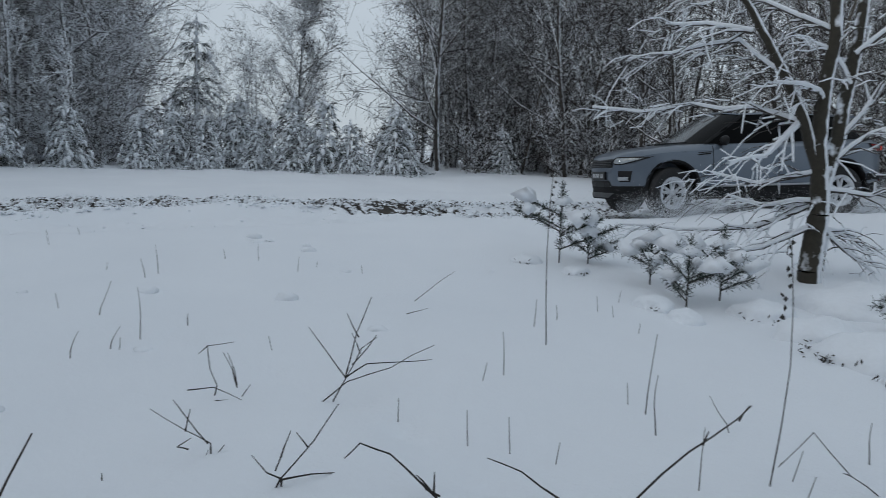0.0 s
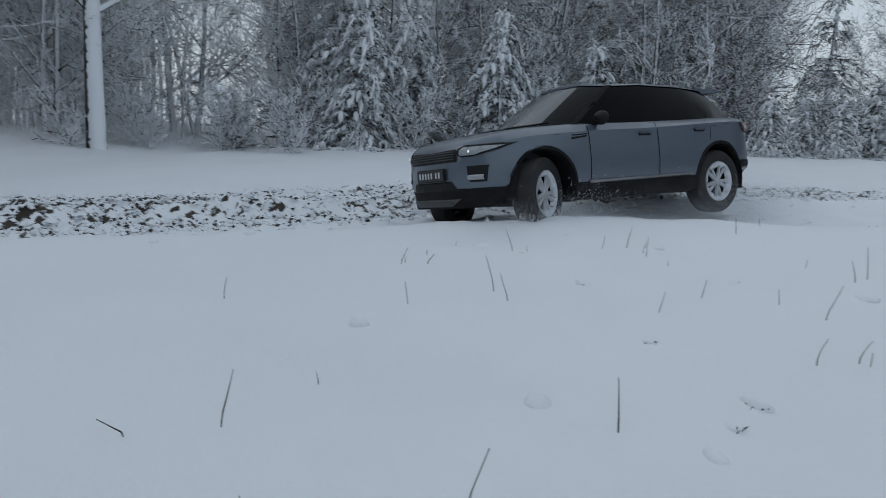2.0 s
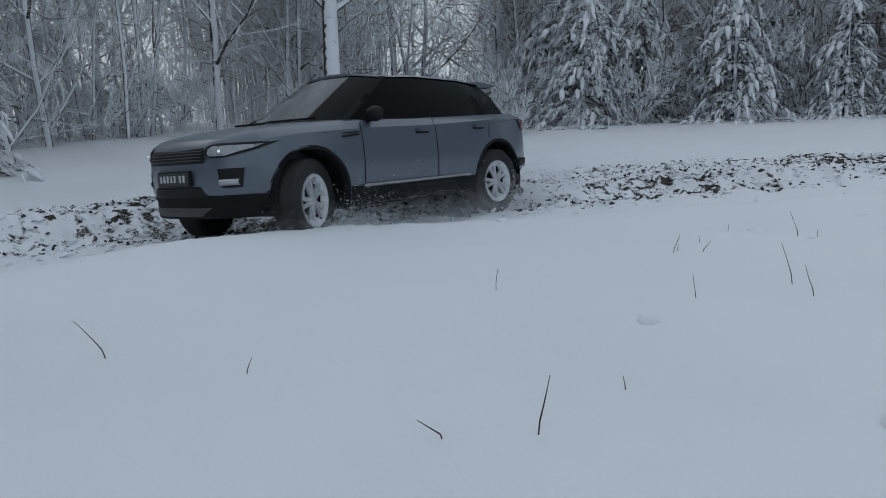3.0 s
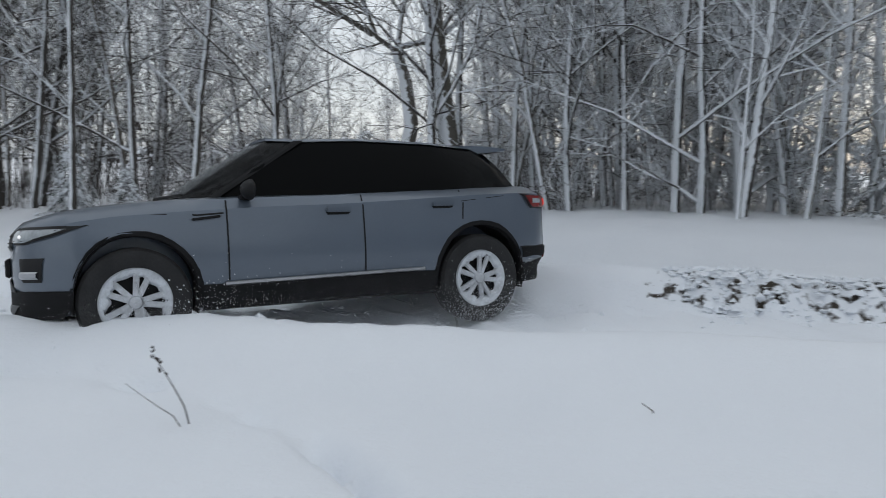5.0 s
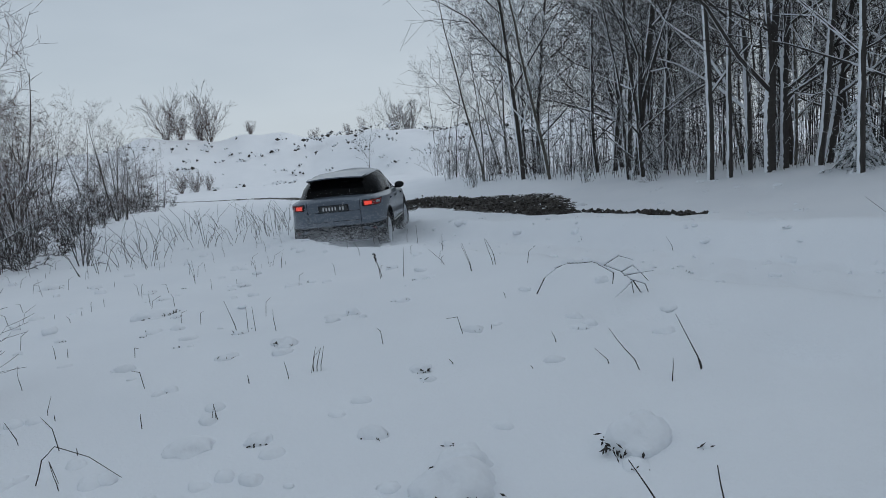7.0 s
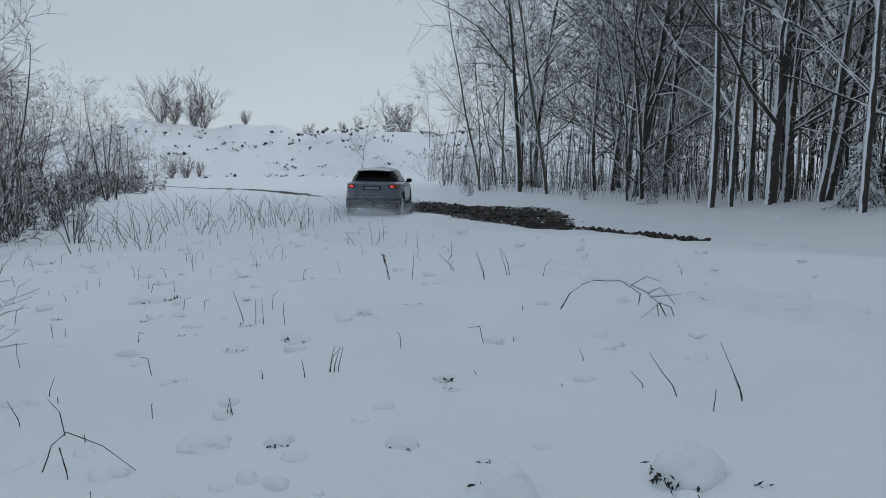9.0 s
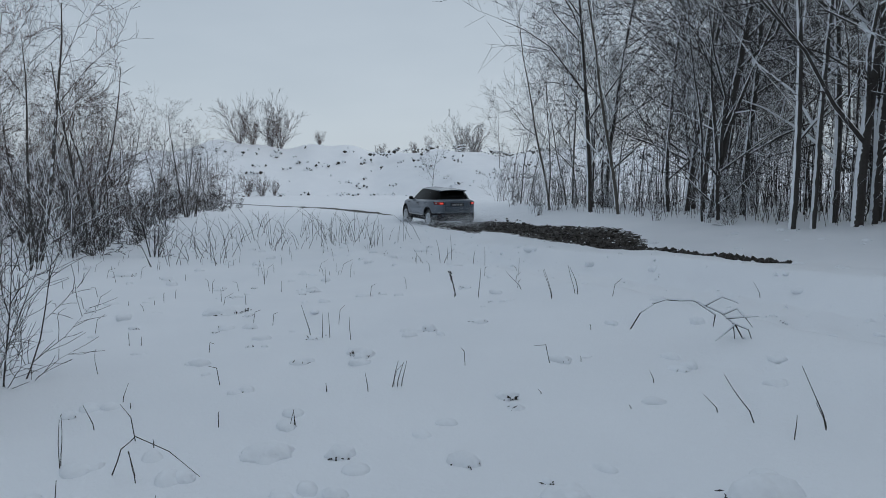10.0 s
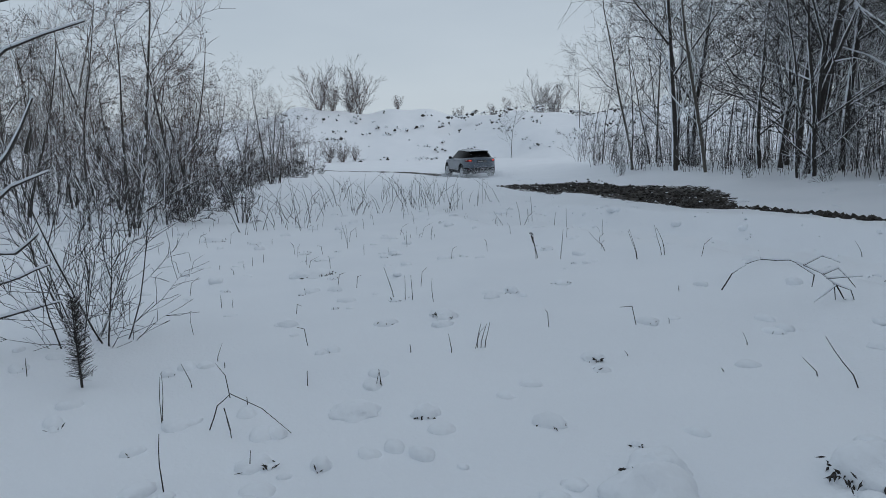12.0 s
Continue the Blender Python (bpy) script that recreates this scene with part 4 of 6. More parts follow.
def arch(car, x, side):
    """Black flare round a wheel opening, and the dark liner inside it."""
    rows = []
    for k in range(19):
        a = radians(-14 + 208 * k / 18)
        c, s = math.cos(a), math.sin(a)
        w = half_width(x + 0.43 * c, HUB_Z + 0.04 + 0.43 * s)
        rows.append([(x + r * c, side * (w + d), HUB_Z + 0.04 + r * s) for r, d in ((0.398, -0.05), (0.408, 0.008), (0.436, 0.008), (0.448, -0.006))])
    part("arch_flare", loft(rows, False), CLADDING, car, "", True)
    rows = [[(x + 0.42 * math.cos(a), side * y, HUB_Z + 0.04 + 0.42 * math.sin(a)) for y in (0.56, 0.92)] for a in np.linspace(radians(-20), radians(200), 15)]
    part("arch_liner", loft(rows, False), INK, car)


def plate_bars(parent, x, y0, z, way):
    """The unreadable-by-rule characters as plain bars on a plate."""
    for k, (w, h) in enumerate(((0.038, 0.06), (0.034, 0.06), (0.036, 0.06), (0.034, 0.06), (0.038, 0.06), (0.036, 0.06), (0.036, 0.06))):
        y = y0 + way * (-0.185 + 0.058 * k + (0.03 if k > 1 else 0))
        part("bar", box(x, y, z, 0.004, w * 0.75, h), PALE, parent)


def outline_x(y, z):
    """How far back the tail reaches at a distance from the middle and a height."""
    pts = outline(z, -1, 0.0)
    return float(np.interp(abs(y), np.maximum.accumulate(pts[:, 1]), pts[:, 0]))


def build_car():
    car = new("car")
    tagged(car, "grey-blue compact off-road car with black windows", "car")
    car_body(car)
    car_glass(car)
    wheels = [(wheel(car, x, side), x, side) for x in (AXLE, -AXLE) for side in (1, -1)]
    for x in (AXLE, -AXLE):
        for side in (1, -1):
            arch(car, x, side)
    part("underbody", box(0, 0, 0.36, 3.6, 1.10, 0.16, 0.03), INK, car)
    for side in (1, -1):
        # sill cladding with a silver strip
        rows = [[(x, side * (width_at(x, 2) + d - 0.01), z) for d, z in ((-0.05, 0.27), (0.03, 0.30), (0.052, 0.38), (0.048, 0.455), (0.02, 0.46))] for x in np.linspace(0.90, -0.90, 12)]
        part("sill_cladding", loft(rows, False), CLADDING, car, "", True)
        part("sill_strip", loft([[(x, side * (width_at(x, 2) + d), z + 0.06 * (0.5 - x) * 0.2) for d, z in ((0.040, 0.445), (0.050, 0.452), (0.050, 0.470), (0.040, 0.475))] for x in np.linspace(0.75, -0.80, 8)], False), CHROME, car)
        # doors: seams, handles, crease
        for x, top in ((0.72, 1.06), (-0.30, 1.09), (-1.12, 1.12)):
            low = 0.48 if x > -1 else 0.86
            rows = [[(x + (0.10 * (z - 0.5) * (-1 if x < -1 else 0)) + d, side * (float(np.interp(z, (0.48, 0.64, 0.80, 1.0, 1.12), (width_at(x) * 0.985, width_at(x), width_at(x) * 0.992, width_at(x, 4), width_at(x, 6) + 0.02))) + 0.003), z) for d in (-0.006, 0.006)] for z in np.linspace(low, top - 0.02, 8)]
            part("door_seam", loft(rows, False), INK, car)
        for x, z in ((-0.10, 0.955), (-0.98, 0.985)):
            w = width_at(x) * 0.99
            part("door_handle", box(x, side * (w + 0.012), z, 0.20, 0.035, 0.032, 0.010), PAINT, car)
            # black box, slightly proud of the door, drawn as the handle's shadow
            part("handle_shade", box(x, side * (w - 0.012), z - 0.020, 0.19, 0.030, 0.030, 0.010), INK, car)
        # side vent and mirror
        part("side_vent", box(0.86, side * (width_at(0.86) * 0.982), 0.918, 0.20, 0.028, 0.018, 0.006, Matrix.Rotation(radians(6), 4, "Y")), INK, car)
        shell = bmesh.new()
        bmesh.ops.create_icosphere(shell, subdivisions=3, radius=1.0)
        for v in shell.verts:
            v.co = Vector((0.55 + 0.075 * v.co.x * (1 if v.co.x > 0 else 0.35), side * (0.945 + 0.105 * v.co.y), 1.115 + 0.075 * v.co.z * (1.05 if v.co.z < 0 else 0.9)))
        mirror = part("mirror", shell, INK, car, "black door mirror", True)
        part("mirror_foot", box(0.58, side * 0.845, 1.06, 0.08, 0.12, 0.04, 0.012), INK, mirror)
        # shut line of the bonnet, sweeping over the wheel into the vent
        line = [(1.62, 0.885), (1.50, 0.915), (1.35, 0.945), (1.20, 0.955), (1.05, 0.948), (0.92, 0.938), (0.74, 0.950)]
        part("bonnet_seam", loft([[(x, side * (half_width(x, z) + 0.003), z - 0.006), (x, side * (half_width(x, z + 0.012) + 0.003), z + 0.006)] for x, z in line], False), INK, car)
        # the panel has no fold; a black strip paints the shade of a crease
        part("rear_crease_shade", loft([[(x, side * (half_width(x, 1.005 + 0.01 * k) + 0.0035), 1.003 + 0.01 * k), (x, side * (half_width(x, 1.010 + 0.01 * k) + 0.0035), 1.008 + 0.01 * k)] for k, x in enumerate(np.linspace(-1.15, -1.68, 6))], False), INK, car)
        # head lamps: dark housing, pale lens towards the nose, ring and bulb
        zs = (0.775, 0.80, 0.835, 0.868, 0.892)
        lamp = part("head_lamp", patch(zs, (0.50, 0.46, 0.44, 0.46, 0.52), (0.64, 0.78, 0.94, 1.06, 1.12), 14, 0.016, 1, side, 0.012), INK, car, "swept-back glassy lamp with a dark surround", True)
        part("lens", patch((0.79, 0.815, 0.845, 0.872), (0.50, 0.48, 0.48, 0.52), (0.66, 0.76, 0.90, 0.99), 12, 0.021, 1, side, 0.004), CLEAR_LENS, lamp, "clear pale lens", True)
        bm = bmesh.new()
        p = outline(0.828, 1, 0.018)
        run = np.concatenate(([0], np.cumsum(np.hypot(*np.diff(p, axis=0).T))))
        spot = (float(np.interp(0.60, run, p[:, 0])), side * float(np.interp(0.60, run, p[:, 1])), 0.828)
        bmesh.ops.create_uvsphere(bm, u_segments=14, v_segments=8, radius=0.013, matrix=Matrix.Translation(spot))
        part("bulb", bm, LAMP_GLOW, lamp)
        # fog lamp pocket with a silver blade
        pocket = part("fog_pocket", patch((0.525, 0.55, 0.66, 0.685), (0.60, 0.58, 0.57, 0.56), (0.78, 0.79, 0.81, 0.82), 8, 0.008, 1, side, 0.006), INK, car, "", True)
        part("fog_blade", patch((0.545, 0.56, 0.585, 0.598), 0.58, 0.76, 8, 0.020, 1, side, 0.014), CHROME, pocket, "silver blade", True)
        # tail lamps
        frame_zs = (0.935, 0.955, 1.035, 1.065)
        tail = part("tail_lamp", patch(frame_zs, (0.58, 0.55, 0.54, 0.55), (0.98, 1.03, 1.08, 1.10), 12, 0.014, -1, side, 0.010), INK, car, "dark-framed wrap-around lamp", True)
        part("lens", patch((0.950, 0.965, 1.03, 1.048), 0.58, (0.96, 1.0, 1.05, 1.06), 10, 0.018, -1, side, 0.003), RED_LENS, tail, "red lens", True)
        part("side_blade", patch((0.985, 0.995, 1.015, 1.025), 0.86, 0.98, 6, 0.022, -1, side, 0.003), CLEAR_LENS, tail, "", True)
        part("lit_ring", patch((0.965, 0.975, 1.02, 1.03), 0.60, 0.74, 6, 0.022, -1, side, 0.003), TAIL_GLOW, tail)
        part("rear_reflector", patch((0.50, 0.53), 0.55, 0.78, 6, 0.020, -1, side), RED_LENS, car)
        part("exhaust", spin([(0.03, -0.08), (0.042, -0.08), (0.042, 0.08), (0.03, 0.08)], 16, (-2.0, side * 0.45, 0.36)), CHROME, car)
    # front: grille, plate, bumper, skid plate, wipers
    grille = part("grille", patch((0.735, 0.755, 0.80, 0.845, 0.862), (-0.43, -0.45, -0.45, -0.44, -0.42), (0.43, 0.45, 0.45, 0.44, 0.42), 21, 0.012, 1, 1, 0.010), INK, car, "black slatted grille", True)
    for z in (0.765, 0.79, 0.815, 0.838):
        part("slat", patch((z - 0.004, z, z + 0.004), -0.41, 0.41, 17, 0.020, 1, 1, 0.004), SKID, grille)
    part("plate_holder", box(2.196, 0, 0.615, 0.030, 0.55, 0.13, 0.006), INK, car)
    front = part("front_plate", box(2.214, 0, 0.615, 0.012, 0.52, 0.114, 0.004), PLATE, car, "black number plate with pale bars")
    plate_bars(front, 2.222, 0, 0.615, -1)
    part("front_bumper", patch((0.27, 0.30, 0.35, 0.41, 0.45, 0.465), (-0.86, -0.90, -0.95, -1.0, -1.04, -1.06), (0.86, 0.90, 0.95, 1.0, 1.04, 1.06), 33, 0.014, 1, 1, 0.012), CLADDING, car, "black plastic lower bumper", True)
    part("lower_grille", patch((0.445, 0.46, 0.53, 0.545), (-0.44, -0.43, -0.37, -0.35), (0.44, 0.43, 0.37, 0.35), 15, 0.016, 1, 1, 0.008), INK, car)
    part("skid_plate", patch((0.29, 0.31, 0.35, 0.365), (-0.34, -0.38, -0.44, -0.46), (0.34, 0.38, 0.44, 0.46), 13, 0.024, 1, 1, 0.010), SKID, car, "", True)
    for y, a in ((0.30, 12), (-0.25, 10)):
        part("wiper", box(1.03, y, 1.095, 0.025, 0.60, 0.02, 0.006, Matrix.Rotation(radians(a), 4, "Z")), INK, car)
    # rear: hatch seams, plate, bumper
    def tail_x(y, z):
        return outline_x(y, z) - 0.006
    ys = np.linspace(-0.50, 0.50, 13)
    hatch = part("hatch", loft([[(tail_x(y, z), y, z) for z in (0.66, 0.74, 0.84, 0.94, 1.04, 1.075)] for y in ys], False), PAINT, car, "", True)
    for z in (0.70, 0.885):
        part("hatch_seam", loft([[(tail_x(y, z) - 0.004, y, z - 0.005), (tail_x(y, z) - 0.004, y, z + 0.005)] for y in ys], False), INK, hatch)
    for y in (-0.505, 0.505):
        part("hatch_seam", loft([[(tail_x(y, z) - 0.004, y - 0.005, z), (tail_x(y, z) - 0.004, y + 0.005, z)] for z in (0.66, 0.74, 0.84, 0.94, 1.04, 1.075)], False), INK, hatch)
    part("rear_plate_recess", box(-2.166, 0, 0.945, 0.016, 0.58, 0.14, 0.006), INK, car)
    rear = part("rear_plate", box(-2.178, 0, 0.945, 0.012, 0.52, 0.114, 0.004), PLATE, car, "black number plate with pale bars")
    plate_bars(rear, -2.186, 0, 0.945, 1)
    part("rear_bumper", patch((0.30, 0.33, 0.42, 0.54, 0.60, 0.615), (-0.98, -1.02, -1.08, -1.14, -1.16, -1.17), (0.98, 1.02, 1.08, 1.14, 1.16, 1.17), 33, 0.016, -1, 1, 0.013), CLADDING, car, "black plastic rear bumper", True)
    rounds = {hub for hub, x, side in wheels}
    for piece in car.children_recursive:
        if piece.type == "MESH" and piece.parent not in rounds:
            for v in piece.data.vertices:
                if v.co.x > 1.42:
                    v.co.x = 1.42 + (v.co.x - 1.42) * 0.86
    return car, wheels


CAR, WHEELS = build_car()


# ---- weeds, near plants and loose snow ----
GRASS_STEMS = [(-0.89, 5.14, 0.00, 0.03, 0.18), (-0.82, 5.39, -0.01, 0.01, 0.10), (-0.69, 4.13, -0.02, 0.02, 0.22), (0.37, 3.40, 0.00, 0.04, 0.23), (0.43, 4.06, -0.11, -0.03, 0.16), (-2.74, 3.62, -0.04, 0.03, 0.30), (-3.29, 3.77, 0.03, 0.09, 0.21), (-2.72, 3.40, 0.02, 0.06, 0.12), (-3.94, 4.85, -0.04, 0.01, 0.23), (-3.87, 4.66, -0.04, -0.01, 0.15), (-2.79, 3.21, 0.01, 0.05, 0.14), (-1.59, 1.61, -0.01, 0.01, 0.09), (-5.33, 3.76, 0.00, 0.05, 0.18), (-5.01, 3.74, -0.02, 0.02, 0.16), (-1.51, 2.39, -0.00, 0.00, 0.03), (-1.46, 1.73, -0.01, 0.02, 0.08), (-4.42, 2.18, -0.09, -0.04, 0.23), (-3.54, -0.78, -0.01, 0.03, 0.07)]
GRASS_STEMS_MORE = [(-3.75, -1.44, -0.04, -0.16, 0.18), (-4.83, 0.50, -0.03, 0.02, 0.13), (-5.25, 1.77, -0.02, 0.06, 0.12), (-4.68, 1.81, -0.01, -0.20, -0.02), (-5.51, 2.81, -0.04, -0.06, 0.18), (-4.19, 2.18, -0.04, -0.05, 0.17), (-3.21, 0.82, -0.01, -0.01, 0.06), (-5.22, 1.96, -0.01, 0.07, 0.07), (-2.63, -2.38, -0.03, -0.01, 0.23), (0.52, -3.04, 0.26, 0.06, 0.22), (1.23, -4.68, 0.08, -0.00, 0.24), (1.19, -6.39, 0.34, 0.06, 0.35), (-0.62, -6.65, 0.16, 0.02, 0.23), (-0.63, -6.65, 0.28, 0.08, 0.10), (-0.82, -4.33, 0.05, -0.00, 0.15), (1.99, -3.68, 0.06, 0.01, 0.11), (1.75, -6.67, 0.24, 0.08, 0.66), (1.25, -4.86, 0.08, 0.02, 0.22)]
GRASS_STEMS_MORE_STILL = [(5.52, -2.72, 0.01, -0.01, 0.20), (5.48, -2.77, 0.02, -0.00, 0.20), (5.30, -2.87, 0.02, -0.00, 0.18), (5.27, -4.91, 0.07, 0.05, 0.27), (5.12, -5.06, 0.06, 0.05, 0.27), (3.96, -2.33, 0.02, 0.01, 0.11), (3.93, -2.48, -0.01, -0.03, 0.15), (3.90, -2.51, -0.01, -0.04, 0.15), (2.02, -3.45, 0.00, -0.02, 0.11), (2.44, -3.51, 0.05, 0.07, 0.09), (3.42, -0.96, 0.03, 0.02, 0.13), (3.84, -0.71, 0.02, -0.01, 0.22), (4.30, -0.92, 0.04, 0.05, 0.13), (4.76, -1.12, -0.01, -0.04, 0.11), (5.58, -1.11, 0.02, 0.01, 0.17), (9.65, -3.69, 0.03, 0.00, 0.31), (3.73, -1.78, 0.01, -0.00, 0.09), (3.00, -3.67, 0.02, 0.02, 0.07)]
GRASS_STEMS_MORE_LAST = [(3.34, -3.12, 0.01, 0.02, 0.03), (2.81, -3.28, 0.01, 0.01, 0.02), (3.87, -0.71, 0.02, -0.02, 0.22), (3.03, -0.95, 0.01, -0.01, 0.08), (3.91, -2.49, -0.00, -0.05, 0.14), (9.55, -3.67, 0.08, 0.05, 0.35), (9.09, -4.33, 0.03, -0.01, 0.22), (5.26, -4.90, 0.07, 0.06, 0.26)]
DRY_STALKS = [(0.04, 4.07, 0.02, 0.07, 0.37), (0.14, 3.85, -0.02, 0.03, 0.26), (0.95, 4.04, -0.01, 0.02, 0.17), (-2.41, 1.84, -0.04, 0.01, 0.21), (-2.70, 3.95, -0.01, 0.01, 0.07), (-2.84, 0.38, -0.04, 0.06, 0.21), (-2.89, 0.07, -0.02, -0.11, 0.07), (-1.58, -2.86, 0.06, -0.03, 0.04), (1.01, -2.33, 0.06, -0.01, 0.21), (1.27, -2.35, 0.12, 0.02, 0.16), (1.55, -6.29, 0.53, 0.11, 0.44), (1.59, -6.60, 0.66, 0.43, 0.76), (1.18, -6.54, 0.29, 0.19, 0.33), (5.60, -2.67, 0.07, 0.06, 0.27), (6.21, -4.73, 0.00, -0.04, 0.30), (6.02, -5.18, 0.12, 0.14, 0.18), (11.62, -7.43, 0.15, 0.17, 0.34)]
DRY_STALKS_MORE = [(4.15, -2.15, 0.01, 0.00, 0.05), (2.23, -3.52, 0.11, 0.13, 0.23), (1.98, -3.67, 0.09, 0.09, 0.29), (5.23, -8.04, 0.06, 0.06, 0.17), (2.95, -0.63, 0.03, -0.00, 0.22), (5.10, -5.06, 0.06, 0.05, 0.24)]
SEED_STALKS = [(-0.67, 4.75, -0.05, 0.13, 1.06), (0.59, 3.57, -0.00, 0.13, 0.90), (0.52, -3.08, 0.18, 0.01, 0.35), (6.50, -4.67, 0.06, 0.05, 0.27), (6.43, -4.59, 0.05, 0.02, 0.26)]
STALKS_BY_TRACK = [(-1.60, 0.86, 0.01, 0.08, 0.45), (-1.32, 1.54, 0.01, 0.02, 0.23), (-1.47, 1.25, 0.00, 0.00, 0.09), (-1.79, 0.70, 0.00, -0.01, 0.13), (-1.96, 0.41, 0.00, -0.01, 0.21), (-2.01, 0.43, 0.00, -0.04, 0.13)]
THICK_STEMS = [(-1.19, 1.71, 0.11, 0.15, 0.42)]


def strokes_mesh(name, strokes, radius, mat, sides=4, parent=None, snow=False):
    """Thin bent stems along rows of points, one mesh; snow lays a white ridge on the flatter ones."""
    segs, white = [], []
    for row in strokes:
        n = len(row) - 1
        for k in range(n):
            a, b = np.array(row[k], float), np.array(row[k + 1], float)
            ra, rb = radius * (1 - 0.6 * k / n), radius * (1 - 0.6 * (k + 1) / n)
            segs.append((a, b, ra, rb))
            if snow and abs(b[2] - a[2]) < 1.2 * np.hypot(*(b - a)[:2]):
                white.append((a + (0, 0, ra * 0.9), b + (0, 0, rb * 0.9), ra * 0.95 + 0.002, rb * 0.95 + 0.002))
    v, f = tubes(segs, sides)
    ob = mesh_object(name, v, f, mat, parent, smooth=True)
    if white:
        v, f = tubes(white, 5)
        mesh_object("snow_ridge", v, f, SNOW, ob, smooth=True)
    return ob


def stalk(row, kind, rng):
    x, y, dx, dy, dz = row
    radius, mat, name, label = {0: (0.0030, STRAW, "grass_stem", "thin dry grass stem standing in the snow"), 1: (0.0038, STALK, "dry_stalk", "dark dry weed stalk standing in the snow"),
        2: (0.0042, STALK, "seed_stalk", "tall dark weed stalk with a seed head"), 3: (0.0070, STALK, "thick_stem", "thick black dead stem leaning out of the snow")}[kind]
    bend = rng.normal(0, 0.03, 2) * abs(dz)
    pts = [(dx * u + bend[0] * math.sin(3.1 * u), dy * u + bend[1] * math.sin(3.1 * u), -0.08 * (u == 0) + dz * u) for u in (0, 0.25, 0.5, 0.75, 1)]
    ob = strokes_mesh(name, [pts], radius, mat)
    ob.location = (x, y, ground_at(x, y))
    tagged(ob, label, "weed", name.replace("_", " ") + "s")
    if kind == 2:
        tip = np.array(pts[-1])
        pieces = [clump(rng, tip * (1 - 0.035 * k) + rng.normal(0, 0.008, 3), 0.008, 1.4) for k in range(10)]
        v, f = gather(pieces)
        mesh_object("seed_head", v, f, STALK, ob)
        v, f = gather([clump(rng, tip * (1 - 0.07 * k) + (0.004, 0, 0.010), 0.006, 0.8) for k in range(3)])
        mesh_object("snow_cap", v, f, SNOW, ob, smooth=True)
    return ob


rng = np.random.default_rng(77)
for rows, kind in ((GRASS_STEMS, 0), (GRASS_STEMS_MORE, 0), (GRASS_STEMS_MORE_STILL, 0), (GRASS_STEMS_MORE_LAST, 0), (DRY_STALKS, 1), (DRY_STALKS_MORE, 1), (STALKS_BY_TRACK, 1), (SEED_STALKS, 2), (THICK_STEMS, 3)):
    for row in rows:
        stalk(row, kind, rng)


def spread_plant(name, label, category, x, y, facing, strokes, radius, mat, seed, depth=0.25, snow=False):
    """A branched plant: strokes of (along, up) that also wander to and fro."""
    rng = np.random.default_rng(seed)
    c, s = math.cos(radians(facing)), math.sin(radians(facing))
    rows = []
    for row in strokes:
        lean, out = rng.uniform(-depth, depth), []
        for k, (u, v) in enumerate(row):
            w = lean * (u - row[0][0]) + rng.normal(0, 0.004)
            out.append((u * c - w * s, u * s + w * c, v))
        fine = [out[0]]
        for a, b in zip(out[:-1], out[1:]):
            for t in (0.5, 1.0):
                wob = rng.normal(0, 0.012, 3) * np.linalg.norm(np.subtract(b, a)) * (t < 1)
                fine.append(tuple(np.array(a) * (1 - t) + np.array(b) * t + wob))
        rows.append(fine)
    ob = strokes_mesh(name, rows, radius, mat, snow=snow)
    ob.location = (x, y, ground_at(x, y))
    return tagged(ob, label, category)


spread_plant("dead_weed", "dark branching dead weed with snow on its twigs", "weed", -0.89, 2.61, 50.0, [[(0.0, 0.0), (-0.0, 0.03), (0.11, 0.15), (0.2, 0.27)], [(-0.0, 0.03), (0.11, 0.02), (0.24, -0.01)], [(-0.0, 0.03), (-0.05, 0.06), (-0.1, 0.13)], [(-0.0, 0.03), (-0.03, -0.02), (-0.06, -0.06)], [(-0.0, 0.03), (0.0, -0.04)], [(-0.02, 0.06), (0.01, 0.15), (0.03, 0.2)], [(0.09, 0.13), (0.05, 0.19)]], 0.004, STALK, 1, 0.25)
spread_plant("dead_weed", "dark branching dead weed with snow on its twigs", "weed", -1.27, 3.45, 50.0, [[(-0.1, -0.03), (-0.01, 0.04), (0.06, 0.1), (0.27, 0.15), (0.48, 0.25)], [(0.0, 0.0), (0.06, 0.11), (0.13, 0.25), (0.2, 0.3)], [(0.06, 0.11), (-0.03, 0.24), (-0.12, 0.37)], [(0.06, 0.11), (0.11, 0.32), (0.18, 0.49)], [(0.09, 0.17), (0.16, 0.25), (0.2, 0.31)], [(0.06, 0.11), (0.16, 0.17), (0.32, 0.17), (0.48, 0.17)], [(0.12, 0.3), (0.06, 0.42)], [(0.13, 0.22), (0.09, 0.32)]], 0.004, STALK, 2, 0.25)
spread_plant("dead_weed", "dark branching dead weed with snow on its twigs", "weed", -1.74, 3.18, 50.0, [[(0.0, 0.0), (0.12, 0.0)], [(-0.12, 0.06), (-0.01, 0.07), (0.12, 0.0)], [(-0.0, 0.02), (0.01, 0.07), (-0.02, 0.15), (-0.03, 0.26), (0.09, 0.27)], [(-0.03, 0.26), (-0.07, 0.23)], [(0.1, 0.05), (0.08, 0.14), (0.04, 0.22)], [(0.1, 0.06), (0.09, 0.13), (0.06, 0.22)], [(0.12, 0.0), (0.16, 0.06)]], 0.0035, STALK, 3, 0.25)
